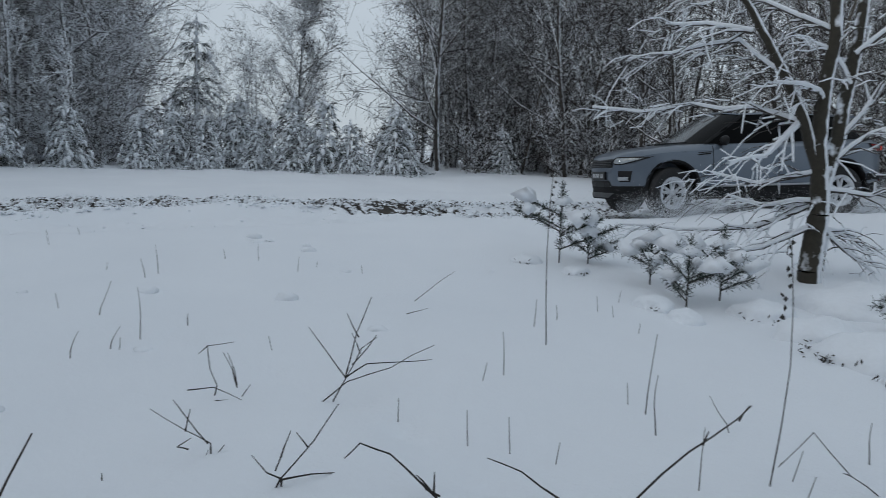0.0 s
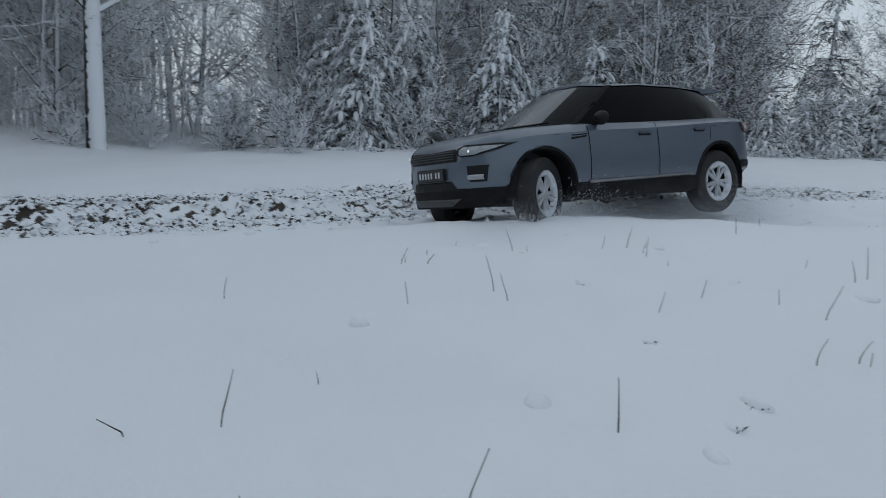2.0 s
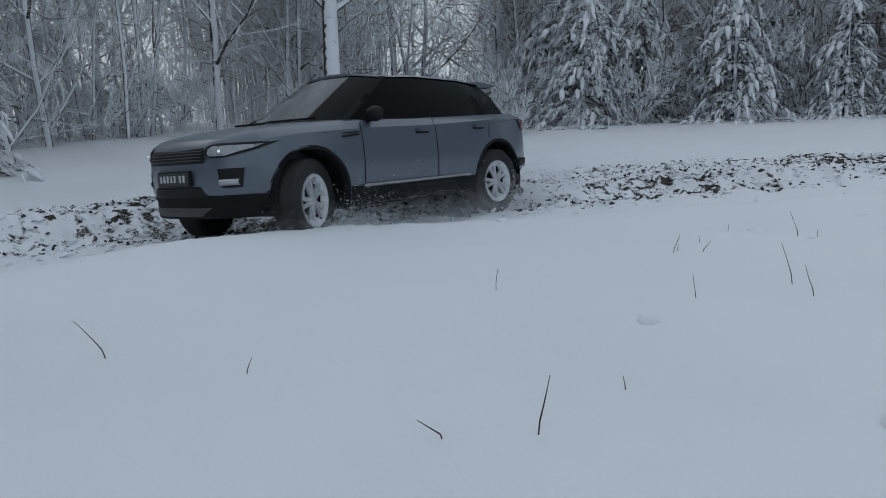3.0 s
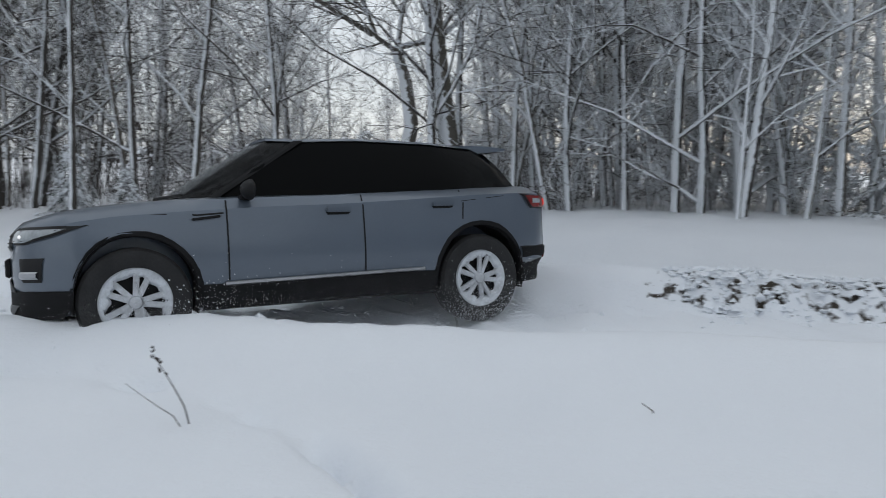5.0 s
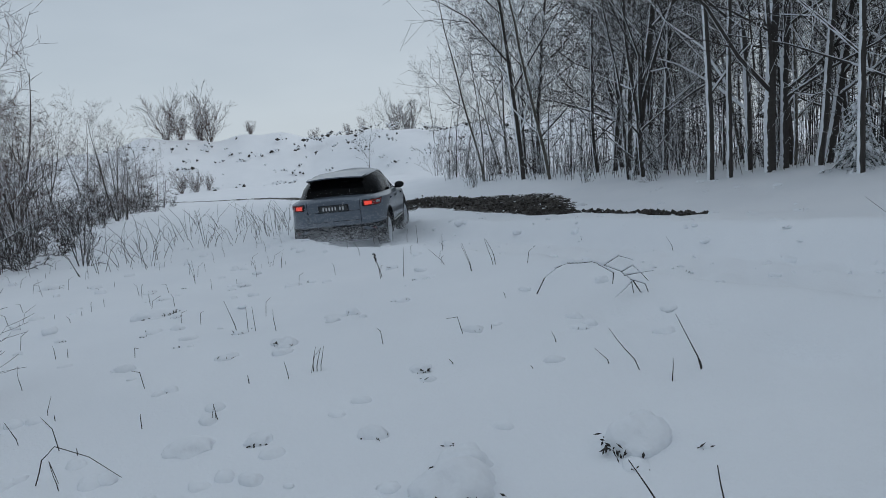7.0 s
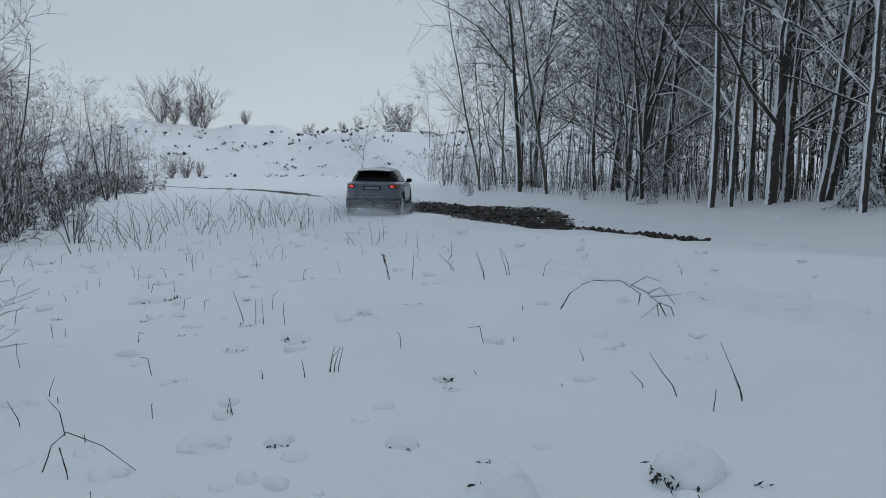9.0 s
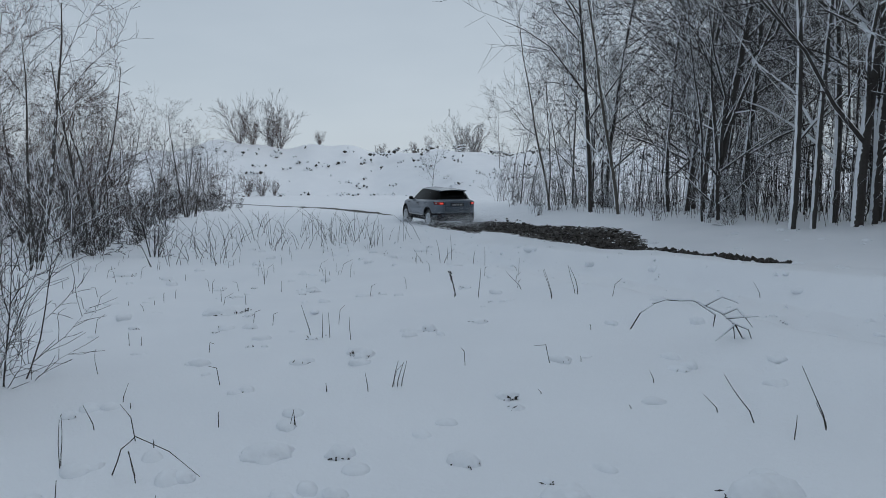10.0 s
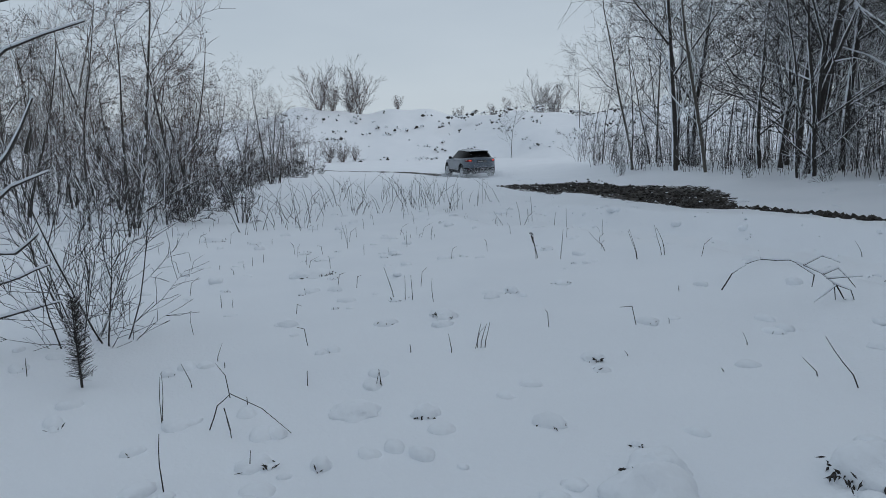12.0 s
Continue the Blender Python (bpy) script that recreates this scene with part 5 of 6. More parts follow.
spread_plant("dead_weed", "dark branching dead weed with snow on its twigs", "weed", -1.31, 2.67, 50.0, [[(0.03, 0.0), (0.03, 0.04), (-0.07, 0.12), (-0.18, 0.22)], [(0.02, 0.04), (-0.06, 0.16), (-0.1, 0.22)], [(-0.02, -0.07), (0.02, 0.02)], [(-0.06, 0.1), (-0.04, 0.18)], [(0.03, -0.03), (0.08, 0.03)], [(-0.05, 0.03), (-0.09, 0.05), (-0.04, 0.07)]], 0.0035, STALK, 4, 0.25)
spread_plant("arching_stem", "black dead stem bowed over to the snow", "weed", -0.41, 2.84, 26.6, [[(0.02, -0.01), (-0.06, 0.07), (-0.16, 0.17), (-0.26, 0.21), (-0.31, 0.16)], [(0.0, 0.01), (-0.05, 0.07), (-0.07, 0.09)], [(-0.01, 0.02), (-0.01, 0.1)], [(0.01, 0.01), (-0.04, 0.04)]], 0.005, STALK, 5, 0.25)
spread_plant("arching_stem", "black dead stem bowed over to the snow", "weed", 0.97, 3.73, 26.6, [[(0.0, -0.01), (-0.13, 0.08), (-0.28, 0.24), (-0.38, 0.12)], [(-0.13, 0.08), (-0.16, 0.09)], [(-0.38, 0.12), (-0.39, 0.1)]], 0.0032, STALK, 6, 0.25)
spread_plant("leaning_twig", "dark twig leaning low over the snow", "weed", 0.18, 3.23, 26.6, [[(0.0, -0.0), (0.18, 0.18), (0.34, 0.3), (0.39, 0.35)], [(0.34, 0.3), (0.37, 0.36)], [(0.22, 0.21), (0.24, 0.26)]], 0.0045, STALK, 7, 0.25)
spread_plant("leaning_twig", "dark twig leaning low over the snow", "weed", -0.05, 3.09, 26.6, [[(0.01, -0.0), (-0.14, 0.1), (-0.26, 0.14)]], 0.0045, STALK, 8, 0.25)
spread_plant("leaning_twig", "dark twig leaning low over the snow", "weed", -1.92, 5.38, 50.0, [[(0.0, -0.01), (0.19, 0.11), (0.37, 0.2)]], 0.003, STALK, 9, 0.25)
spread_plant("leaning_twig", "dark twig leaning low over the snow", "weed", -1.74, 4.97, 50.0, [[(-0.0, 0.01), (0.17, 0.03)]], 0.003, STALK, 10, 0.25)
spread_plant("bowed_bramble", "bowed bramble with dark leaves and a snow cap", "bramble", 3.24, -4.58, -124.7, [[(-0.59, 0.1), (-0.53, 0.21), (-0.45, 0.27)], [(-0.36, 0.3), (-0.18, 0.29), (0.02, 0.2), (0.1, 0.13), (0.12, -0.04)], [(-0.45, 0.27), (-0.36, 0.3)], [(0.1, 0.13), (-0.03, 0.02)], [(0.04, 0.17), (0.26, 0.18)], [(-0.14, 0.27), (-0.04, 0.2), (-0.05, 0.12)], [(0.1, 0.13), (0.15, 0.04), (0.32, -0.04)], [(-0.1, 0.26), (0.0, 0.32), (0.1, 0.28)], [(0.02, 0.2), (0.1, 0.24), (0.2, 0.12)], [(0.08, 0.14), (0.18, 0.1), (0.22, -0.02)]], 0.006, STALK, 11, 0.25, True)
spread_plant("bowed_grass", "dry grass blade bowed into an arch", "weed", 3.47, -1.05, -124.7, [[(-0.2, -0.0), (-0.15, 0.12), (-0.08, 0.18), (0.07, 0.12), (0.21, 0.02)], [(-0.12, 0.11), (-0.09, -0.03)]], 0.003, STRAW, 12, 0.25)
spread_plant("bowed_grass", "dry grass blade bowed into an arch", "weed", 3.73, -1.77, -116.6, [[(-0.01, 0.0), (0.01, 0.09)], [(0.02, -0.0), (0.01, 0.07)]], 0.002, STRAW, 13, 0.25)
spread_plant("bowed_grass", "dry grass blade bowed into an arch", "weed", 3.89, -2.46, -116.6, [[(-0.01, 0.01), (0.02, 0.11), (0.06, 0.15)]], 0.002, STRAW, 14, 0.25)
spread_plant("bent_sapling", "bent sapling with thick snow along its limbs", "tree", 5.56, 0.26, -116.6, [[(-0.0, -0.07), (0.05, 0.49), (0.18, 1.18), (0.07, 2.02), (0.03, 2.93)], [(0.15, 0.97), (0.52, 1.27), (0.77, 1.57)], [(0.1, 1.6), (0.49, 1.87), (0.99, 2.01)], [(0.07, 0.66), (0.45, 0.68), (0.63, 0.8)], [(0.05, 0.42), (0.37, 0.51), (0.55, 0.58)], [(0.18, 1.18), (0.4, 1.49), (0.33, 1.8), (0.32, 2.22)], [(0.07, 2.09), (0.39, 2.15), (0.66, 2.21)], [(0.02, 0.21), (0.29, 0.27), (0.5, 0.31)], [(0.12, 0.83), (0.42, 1.07), (0.67, 1.16)], [(0.52, 1.27), (0.58, 1.41)], [(0.32, 1.07), (0.36, 1.24)]], 0.015, BARK, 15, 0.6, True)


def birch():
    """The near birch: three stems, snow-laden limbs and hanging twigs."""
    rng = np.random.default_rng(40)
    root = new("birch_tree")
    place(root, 0.70, 8.11)
    tagged(root, "birch with three stems and limbs thick with snow", "tree")
    c, s = math.cos(radians(26.6)), math.sin(radians(26.6))

    def bent(row, lean):
        pts = [np.array((u * c - lean * (u - row[0][0]) * s, u * s + lean * (u - row[0][0]) * c, v)) for u, v in row]
        out = [pts[0]]
        for a, b in zip(pts[:-1], pts[1:]):
            out += [a * 0.5 + b * 0.5 + rng.normal(0, 0.03, 3) * np.linalg.norm(b - a), b]
        return out
    stems = [([(0, -0.2), (0, 0.41), (0.01, 0.82)], 0.105, 0.085), ([(0.01, 0.80), (0.14, 1.28), (0.19, 1.79), (0.26, 2.5), (0.27, 3.4), (0.3, 5.0)], 0.075, 0.03), ([(0, 0.80), (-0.05, 1.22), (-0.03, 1.83), (-0.01, 2.5), (0.0, 3.6), (0.05, 5.4)], 0.08, 0.03),
        ([(-0.02, 0.98), (-0.2, 1.4), (-0.44, 1.82), (-0.71, 2.2), (-0.92, 2.47), (-1.3, 3.0)], 0.055, 0.02)]
    segs, white = [], []
    for row, ra, rb in stems:
        pts = bent(row, 0.2)
        n = len(pts) - 1
        for k in range(n):
            segs.append((pts[k], pts[k + 1], ra + (rb - ra) * k / n, ra + (rb - ra) * (k + 1) / n))
    v, f = tubes(segs, 9)
    mesh_object("trunk", v, f, BIRCH_BARK, root, smooth=True)
    limbs = [[(-0.2, 1.4), (-0.58, 1.54), (-1.05, 1.57), (-1.46, 1.5), (-1.9, 1.55)], [(-0.44, 1.82), (-0.76, 2.12), (-1.27, 2.03), (-1.63, 1.99)], [(-0.71, 2.17), (-1.07, 2.26), (-1.38, 2.28)], [(-0.05, 0.97), (-0.46, 0.85), (-0.82, 0.94)], [(0, 0.71), (-0.45, 0.45), (-1.06, 0.38), (-1.58, 0.39)],
        [(0.01, 0.51), (-0.5, 0.29), (-1.01, 0.23)], [(0.14, 1.28), (0.39, 1.74), (0.63, 1.9)], [(0.1, 1.07), (0.35, 1.33), (0.75, 1.45)], [(0.05, 0.82), (0.41, 0.78), (0.82, 0.94)], [(0.01, 0.56), (0.33, 0.26), (0.64, 0.07)], [(0.01, 0.46), (0.42, 0.42), (0.79, 0.23)],
        [(0.18, 1.74), (-0.03, 2.04), (-0.29, 2.13)], [(-0.02, 1.58), (-0.33, 1.72), (-0.64, 1.71)], [(-0.22, 1.42), (-0.62, 1.1), (-1.03, 1.04)], [(0, 0.71), (-0.4, 0.65), (-0.72, 0.74)], [(-0.01, 2.2), (-0.5, 2.5), (-1.2, 2.6)], [(0.2, 2.0), (0.6, 2.4), (1.0, 2.5)]]
    sticks, snow_segs = [], []

    def side_twigs(a, b, rad, level):
        for _ in range(3 if level == 0 else 2):
            at = a + (b - a) * rng.uniform(0.1, 1)
            way = (b - a) / (np.linalg.norm(b - a) + 1e-6) + rng.normal(0, 0.6, 3)
            way[2] = way[2] * 0.5 - 0.05
            way /= np.linalg.norm(way)
            mid = at + way * rng.uniform(0.08, 0.2)
            end = mid + (way + (0, 0, -0.35)) * rng.uniform(0.06, 0.2)
            for p, q, r in ((at, mid, rad * 0.5), (mid, end, rad * 0.35)):
                r = max(r, 0.0025)
                sticks.append((p, q, r, r * 0.8))
                if rng.random() < 0.55:
                    snow_segs.append((p + (0, 0, r), q + (0, 0, r), r + 0.004, r + 0.002))
            if level == 0:
                side_twigs(mid, end, rad * 0.5, 1)
    for row in limbs:
        pts = bent(row, rng.uniform(-0.7, 0.7))
        n = len(pts) - 1
        for k in range(n):
            r = 0.022 * (1 - 0.75 * k / n)
            sticks.append((pts[k], pts[k + 1], r, r * 0.85))
            up = (0, 0, r * 0.9)
            snow_segs.append((pts[k] + up, pts[k + 1] + up, r * 0.9 + 0.010, r * 0.8 + 0.008))
            side_twigs(pts[k], pts[k + 1], r, 0)
    v, f = tubes(sticks, 4)
    mesh_object("limb_work", v, f, BARK, root)
    v, f = tubes(snow_segs, 5)
    mesh_object("snow_load", v, f, SNOW, root, smooth=True)


BIRCH_BARK = snowed("snowy_birch_bark", (0.036, 0.031, 0.022), start=0.16, patch=7)
birch()


def small_pine(x, y, height, seed):
    """A knee-high pine: brushes of needles, some under lumps of snow."""
    rng = np.random.default_rng(seed)
    root = new("small_pine")
    place(root, x, y)
    tagged(root, "knee-high pine half buried under lumps of snow", "conifer", "small pines")
    needles, lumps_white, stems = [], [], []
    shoots = [((0, 0, 0), (0, 0, height))] + [((0, 0, height * h), (math.cos(a) * height * 0.55, math.sin(a) * height * 0.55, height * (h + 0.25))) for h, a in zip(rng.uniform(0.1, 0.6, 7), rng.uniform(0, 6.28, 7))]
    for a, b in shoots:
        a, b = np.array(a, float), np.array(b, float)
        stems.append((a, b, 0.010, 0.005))
        count = int(190 * np.linalg.norm(b - a) / 0.5)
        for k in range(count):
            p = a + (b - a) * rng.uniform(0.15, 1)
            way = rng.normal(0, 1, 3) + (b - a) / np.linalg.norm(b - a) * 1.1
            q = p + way / np.linalg.norm(way) * rng.uniform(0.04, 0.075)
            needles.append((p, q, 0.0030, 0.0014))
        if rng.random() < 0.75:
            lumps_white.append(clump(rng, a + (b - a) * 0.75 + (0, 0, 0.03), rng.uniform(0.07, 0.14), 0.7))
    v, f = tubes(stems, 4)
    mesh_object("stem", v, f, BARK, root)
    v, f = tubes(needles, 3)
    tagged(mesh_object("needles", v, f, NEEDLE, root), kind="stuff")
    if lumps_white:
        v, f = gather(lumps_white)
        tagged(mesh_object("snow_load", v, f, SNOW, root, smooth=True), kind="stuff")


for k, (x, y, h) in enumerate(((-0.15, 6.55, 0.55), (-1.43, 7.33, 0.75), (-0.53, 7.05, 0.5), (0.05, 6.95, 0.6), (-1.2, 7.5, 0.5), (1.35, 6.3, 0.5))):
    small_pine(x, y, h, 200 + k)


def seedling(x, y, height):
    """A single upright pine shoot, like a bottle brush white with rime."""
    rng = np.random.default_rng(9)
    root = new("pine_seedling")
    place(root, x, y)
    tagged(root, "single upright pine seedling with rimed needles", "conifer")
    v, f = tubes([((0, 0, -0.05), (0.01, 0.01, height), 0.008, 0.004)], 5)
    mesh_object("stem", v, f, BARK, root)
    rows = []
    for _ in range(420):
        z, a = rng.uniform(0.08, 1) * height, rng.uniform(0, 6.28)
        r = rng.uniform(0.05, 0.085) * (1.1 - 0.35 * z / height)
        rows.append((np.array((0, 0, z)), np.array((math.cos(a) * r, math.sin(a) * r, z + rng.uniform(0.01, 0.06))), 0.0022, 0.0010))
    v, f = tubes(rows, 3)
    tagged(mesh_object("needles", v, f, TWIG_FROST, root), kind="stuff")


seedling(4.67, -0.38, 0.52)


def lone_tree(name, label, x, y, facing, trunk, limbs, mats, seed):
    """A tree of known shape: a trunk of (along, up, radius) and limbs of (along, up), with twigs."""
    rng = np.random.default_rng(seed)
    c, s = math.cos(radians(facing)), math.sin(radians(facing))
    root = new(name)
    place(root, x, y)
    tagged(root, label, "tree")
    pts = [np.array((u * c, u * s, v)) for u, v, r in trunk]
    v, f = tubes([(pts[k], pts[k + 1], trunk[k][2], trunk[k + 1][2]) for k in range(len(pts) - 1)], 10)
    mesh_object("trunk", v, f, mats[0], root, smooth=True)
    segs, twigs = [], []
    for row in limbs:
        lean = rng.uniform(-0.6, 0.6)
        q = [np.array((u * c - lean * (u - row[0][0]) * s, u * s + lean * (u - row[0][0]) * c, v)) for u, v in row]
        for k in range(len(q) - 1):
            r = 0.075 * (1 - 0.7 * k / len(q))
            segs.append((q[k], q[k + 1], r, r * 0.75))
            for _ in range(3):
                grow(rng, segs, twigs, q[k] + (q[k + 1] - q[k]) * rng.uniform(0.3, 1), (q[k + 1] - q[k]) / np.linalg.norm(q[k + 1] - q[k]) + rng.normal(0, 0.5, 3), rng.uniform(1.0, 2.2), 0.03, 1, 3, 0.7, 0.06, 3, 5)
    v, f = tubes(segs, 6)
    mesh_object("limb_work", v, f, mats[0], root, smooth=True)
    v, f = tubes([(a, b, max(ra, 0.006), max(rb, 0.005)) for a, b, ra, rb in twigs], 3)
    mesh_object("crown", v, f, mats[1], root)


lone_tree("forked_tree", "thick tree whose trunk is plastered white with snow", -19.5, -1.7, 95, [(0, -0.2, 0.24), (0.02, 1.6, 0.21), (0.05, 3.2, 0.19), (0.08, 5.5, 0.16), (0.1, 8.5, 0.11), (0.05, 12, 0.04)],
    [[(0.05, 3.1), (-0.7, 4.0), (-1.3, 5.4)], [(0.05, 3.1), (1.0, 3.7), (2.2, 4.9)], [(0.1, 5.6), (1.2, 6.6), (2.0, 8.4)], [(0.1, 6.4), (-1.4, 7.6), (-2.0, 9.4)]], (BARK, TWIG), 3)
lone_tree("crooked_tree", "crooked dark tree with snow along one side", -0.3, -17.6, -163, [(-0.05, -0.2, 0.22), (0.28, 0.7, 0.19), (0.60, 2.0, 0.17), (0.42, 3.1, 0.15), (0.20, 3.75, 0.13)],
    [[(0.20, 3.75), (-0.4, 4.0), (-0.9, 5.0), (-1.3, 6.6)], [(0.22, 3.8), (0.35, 4.8), (0.9, 5.8), (1.0, 8.0)], [(0.25, 3.85), (1.2, 4.1), (1.9, 4.9)], [(-0.4, 4.1), (-1.6, 4.6), (-2.4, 4.9)]], (BARK_PALE, TWIG), 4)
lone_tree("leaning_tree", "leaning trunk white with wind-driven snow", -1.9, -17.4, -163, [(0.1, -0.2, 0.26), (-0.15, 1.6, 0.22), (-0.45, 3.6, 0.19), (-0.75, 6.0, 0.14), (-0.9, 9.5, 0.06)],
    [[(-0.5, 4.0), (0.4, 5.2), (0.9, 6.8)], [(-0.6, 5.0), (-1.8, 6.2), (-2.4, 7.8)], [(-0.8, 6.4), (0.2, 8.0), (0.6, 9.5)]], (BARK_PALE, TWIG), 5)


def mound(x, y, wide, high, seed, leaves=0):
    """A rounded heap of snow, with dead leaves showing at its foot."""
    rng = np.random.default_rng(seed)
    bm = bmesh.new()
    bmesh.ops.create_icosphere(bm, subdivisions=4, radius=1.0)
    for v in bm.verts:
        k = 1 + 0.22 * noise.noise(v.co * 1.6 + Vector((seed, 0, 0))) + 0.08 * noise.noise(v.co * 5 + Vector((0, seed, 0)))
        v.co = Vector((v.co.x * wide * k, v.co.y * wide * k, v.co.z * high * k))
    me = bpy.data.meshes.new("snow_mound")
    bm.to_mesh(me)
    bm.free()
    me.materials.append(SNOW)
    me.polygons.foreach_set("use_smooth", [True] * len(me.polygons))
    ob = new("snow_mound", me)
    ob.location = (x, y, ground_at(x, y) - high * 0.18)
    tagged(ob, "rounded heap of snow over a weed" if not leaves else "rounded heap of snow with dark dead leaves", "snow mound", "snow mounds")
    if leaves:
        pieces, toward = [], math.atan2(-y, -x) + rng.uniform(-0.9, 0.9)
        for _ in range(leaves):
            a = toward + rng.normal(0, 0.42)
            r = wide * rng.uniform(0.86, 1.08)
            out = np.array((math.cos(a) * rng.uniform(-0.4, 1), math.sin(a) * rng.uniform(-0.4, 1), rng.uniform(-0.9, 0.5))) + rng.normal(0, 0.4, 3)
            pieces.append(sliver(rng, (math.cos(a) * r, math.sin(a) * r, high * rng.uniform(0.22, 0.50)), out / np.linalg.norm(out) * rng.uniform(0.018, 0.045) * (wide / 0.13) ** 0.4, rng.uniform(0.003, 0.009)))
        v, f = gather(pieces)
        tagged(mesh_object("dead_leaves", v, f, STALK, ob), kind="stuff")


for k, (x, y, w, h, n) in enumerate(((2.01, -2.08, 0.17, 0.15, 30), (2.17, -2.24, 0.12, 0.11, 26), (1.72, -2.80, 0.15, 0.13, 22), (7.39, -2.51, 0.22, 0.08, 26), (3.43, -2.94, 0.07, 0.04, 12), (4.86, -2.71, 0.09, 0.05, 10), (3.23, -1.81, 0.07, 0.06, 10),
        (3.45, -1.54, 0.12, 0.06, 0), (12.07, -2.33, 0.2, 0.1, 16), (0.77, 6.07, 0.28, 0.2, 30), (1.03, 5.62, 0.35, 0.22, 40), (1.35, 5.2, 0.3, 0.16, 20), (0.4, 6.6, 0.25, 0.16, 16), (-0.35, 6.3, 0.16, 0.12, 6), (-0.1, 6.1, 0.14, 0.1, 0), (-1.7, 7.2, 0.16, 0.09, 8), (-1.2, 7.1, 0.13, 0.08, 10), (1.1, 7.2, 0.5, 0.25, 0))):
    mound(x, y, w, h, k + 1, n)


def tuft(x, y, seed, count, high):
    """A clump of dark reeds and dry stems."""
    rng = np.random.default_rng(seed)
    rows = []
    for _ in range(count):
        a, lean, h = rng.uniform(0, 6.28), rng.uniform(0.05, 1.1), high * rng.uniform(0.2, 1.1)
        px, py = rng.normal(0, 0.45, 2)
        rows.append([(px, py, -0.05), (px + math.cos(a) * lean * h * 0.4, py + math.sin(a) * lean * h * 0.4, h * 0.6), (px + math.cos(a) * lean * h, py + math.sin(a) * lean * h, h)])
    ob = strokes_mesh("reed_clump", rows, 0.006, STALK, 3)
    ob.location = (x, y, ground_at(x, y))
    return tagged(ob, "clump of dark dry reeds standing in snow", "reeds", "reed clumps", "stuff")


for k, (x, y, n, h) in enumerate(((16.8, -8.9, 22, 0.85), (17.4, -8.2, 16, 0.7), (17.7, -6.6, 14, 0.8), (19.8, -6.7, 16, 0.9), (12.2, -8.0, 10, 0.5), (15.5, -6.2, 12, 0.5), (14.2, -4.4, 16, 0.7), (16.5, -4.6, 14, 0.8), (13.4, -3.4, 14, 0.6), (18.0, -5.4, 12, 0.7), (22, -8.2, 12, 0.7), (25, -9, 12, 0.6), (19.0, -8.6, 18, 0.8), (20.6, -9.6, 16, 0.7), (21.8, -11.2, 14, 0.7), (18.2, -9.8, 14, 0.6), (23.4, -10.4, 12, 0.7), (16.0, -7.6, 12, 0.55))):
    tuft(x, y, 300 + k, int(n * 0.75), h)

# stubble too plentiful to count
rng = np.random.default_rng(8)
segs = []
for _ in range(330):
    x, y = rng.uniform(3.5, 24), rng.uniform(-9.5, 0.5)
    if y < -0.42 * x - 3.2 or rng.random() < 0.15:
        continue
    z, h, a = ground_at(x, y), rng.uniform(0.05, 0.30) * (0.6 + 0.03 * x), rng.uniform(0, 6.28)
    lean = rng.uniform(0, 0.9) * h
    mid = np.array((x + 0.3 * lean * math.cos(a), y + 0.3 * lean * math.sin(a), z + 0.6 * h))
    segs.append((np.array((x, y, z - 0.04)), mid, 0.003, 0.0025))
    segs.append((mid, np.array((x + lean * math.cos(a), y + lean * math.sin(a), z + h * rng.uniform(0.6, 1))), 0.0025, 0.0012))
for _ in range(36):
    x, y = rng.uniform(-6, 1), rng.uniform(1.5, 6.5)
    if np.hypot(x, y) < 3:
        continue
    z, h, a = ground_at(x, y), rng.uniform(0.04, 0.16), rng.uniform(0, 6.28)
    segs.append((np.array((x, y, z - 0.04)), np.array((x + 0.3 * h * math.cos(a), y + 0.3 * h * math.sin(a), z + h)), 0.0028, 0.0015))
v, f = tubes(segs, 3)
tagged(mesh_object("dry_grass", v, f, STRAW), "thin dry grass blades sticking out of the snow", "grass", kind="stuff")

# small humps of snow over buried grass, too plentiful to count
pts, faces, first = [], [], 0
dome = bmesh.new()
bmesh.ops.create_icosphere(dome, subdivisions=2, radius=1.0)
dome_v, dome_f = np.array([v.co[:] for v in dome.verts]), [tuple(v.index for v in f.verts) for f in dome.faces]
dome.free()
specks = []
for _ in range(420):
    far, yaw = 2.6 + 17 * rng.random() ** 1.2, radians(rng.uniform(205, 290))
    if rng.random() < 0.07:
        far, yaw = rng.uniform(3, 8), radians(rng.uniform(15, 100))
    x, y = -math.sin(yaw) * far, math.cos(yaw) * far
    w = rng.uniform(0.025, 0.085) * (1 + 0.03 * far)
    uneven = 1 + 0.18 * np.sin(dome_v @ rng.normal(0, 2.2, 3) + rng.uniform(0, 6))[:, None]
    pts.append(dome_v * uneven * np.array((w, w * rng.uniform(0.6, 1), w * rng.uniform(0.35, 0.65))) + (x, y, ground_at(x, y) - 0.10 * w))
    faces += [tuple(k + first for k in t) for t in dome_f]
    first += len(dome_v)
    if rng.random() < 0.30:
        for _ in range(rng.integers(2, 6)):
            a = math.atan2(-y, -x) + rng.normal(0, 0.7)
            out = rng.normal(0, 1, 3)
            specks.append(sliver(rng, (x + math.cos(a) * w * 0.95, y + math.sin(a) * w * 0.9, ground_at(x, y) + rng.uniform(0.0, 0.25) * w), out / np.linalg.norm(out) * rng.uniform(0.015, 0.04), rng.uniform(0.002, 0.005)))
tagged(mesh_object("snow_humps", np.concatenate(pts), faces, SNOW, smooth=True), "small humps of snow over buried grass", "snow", kind="stuff")
v, f = gather(specks)
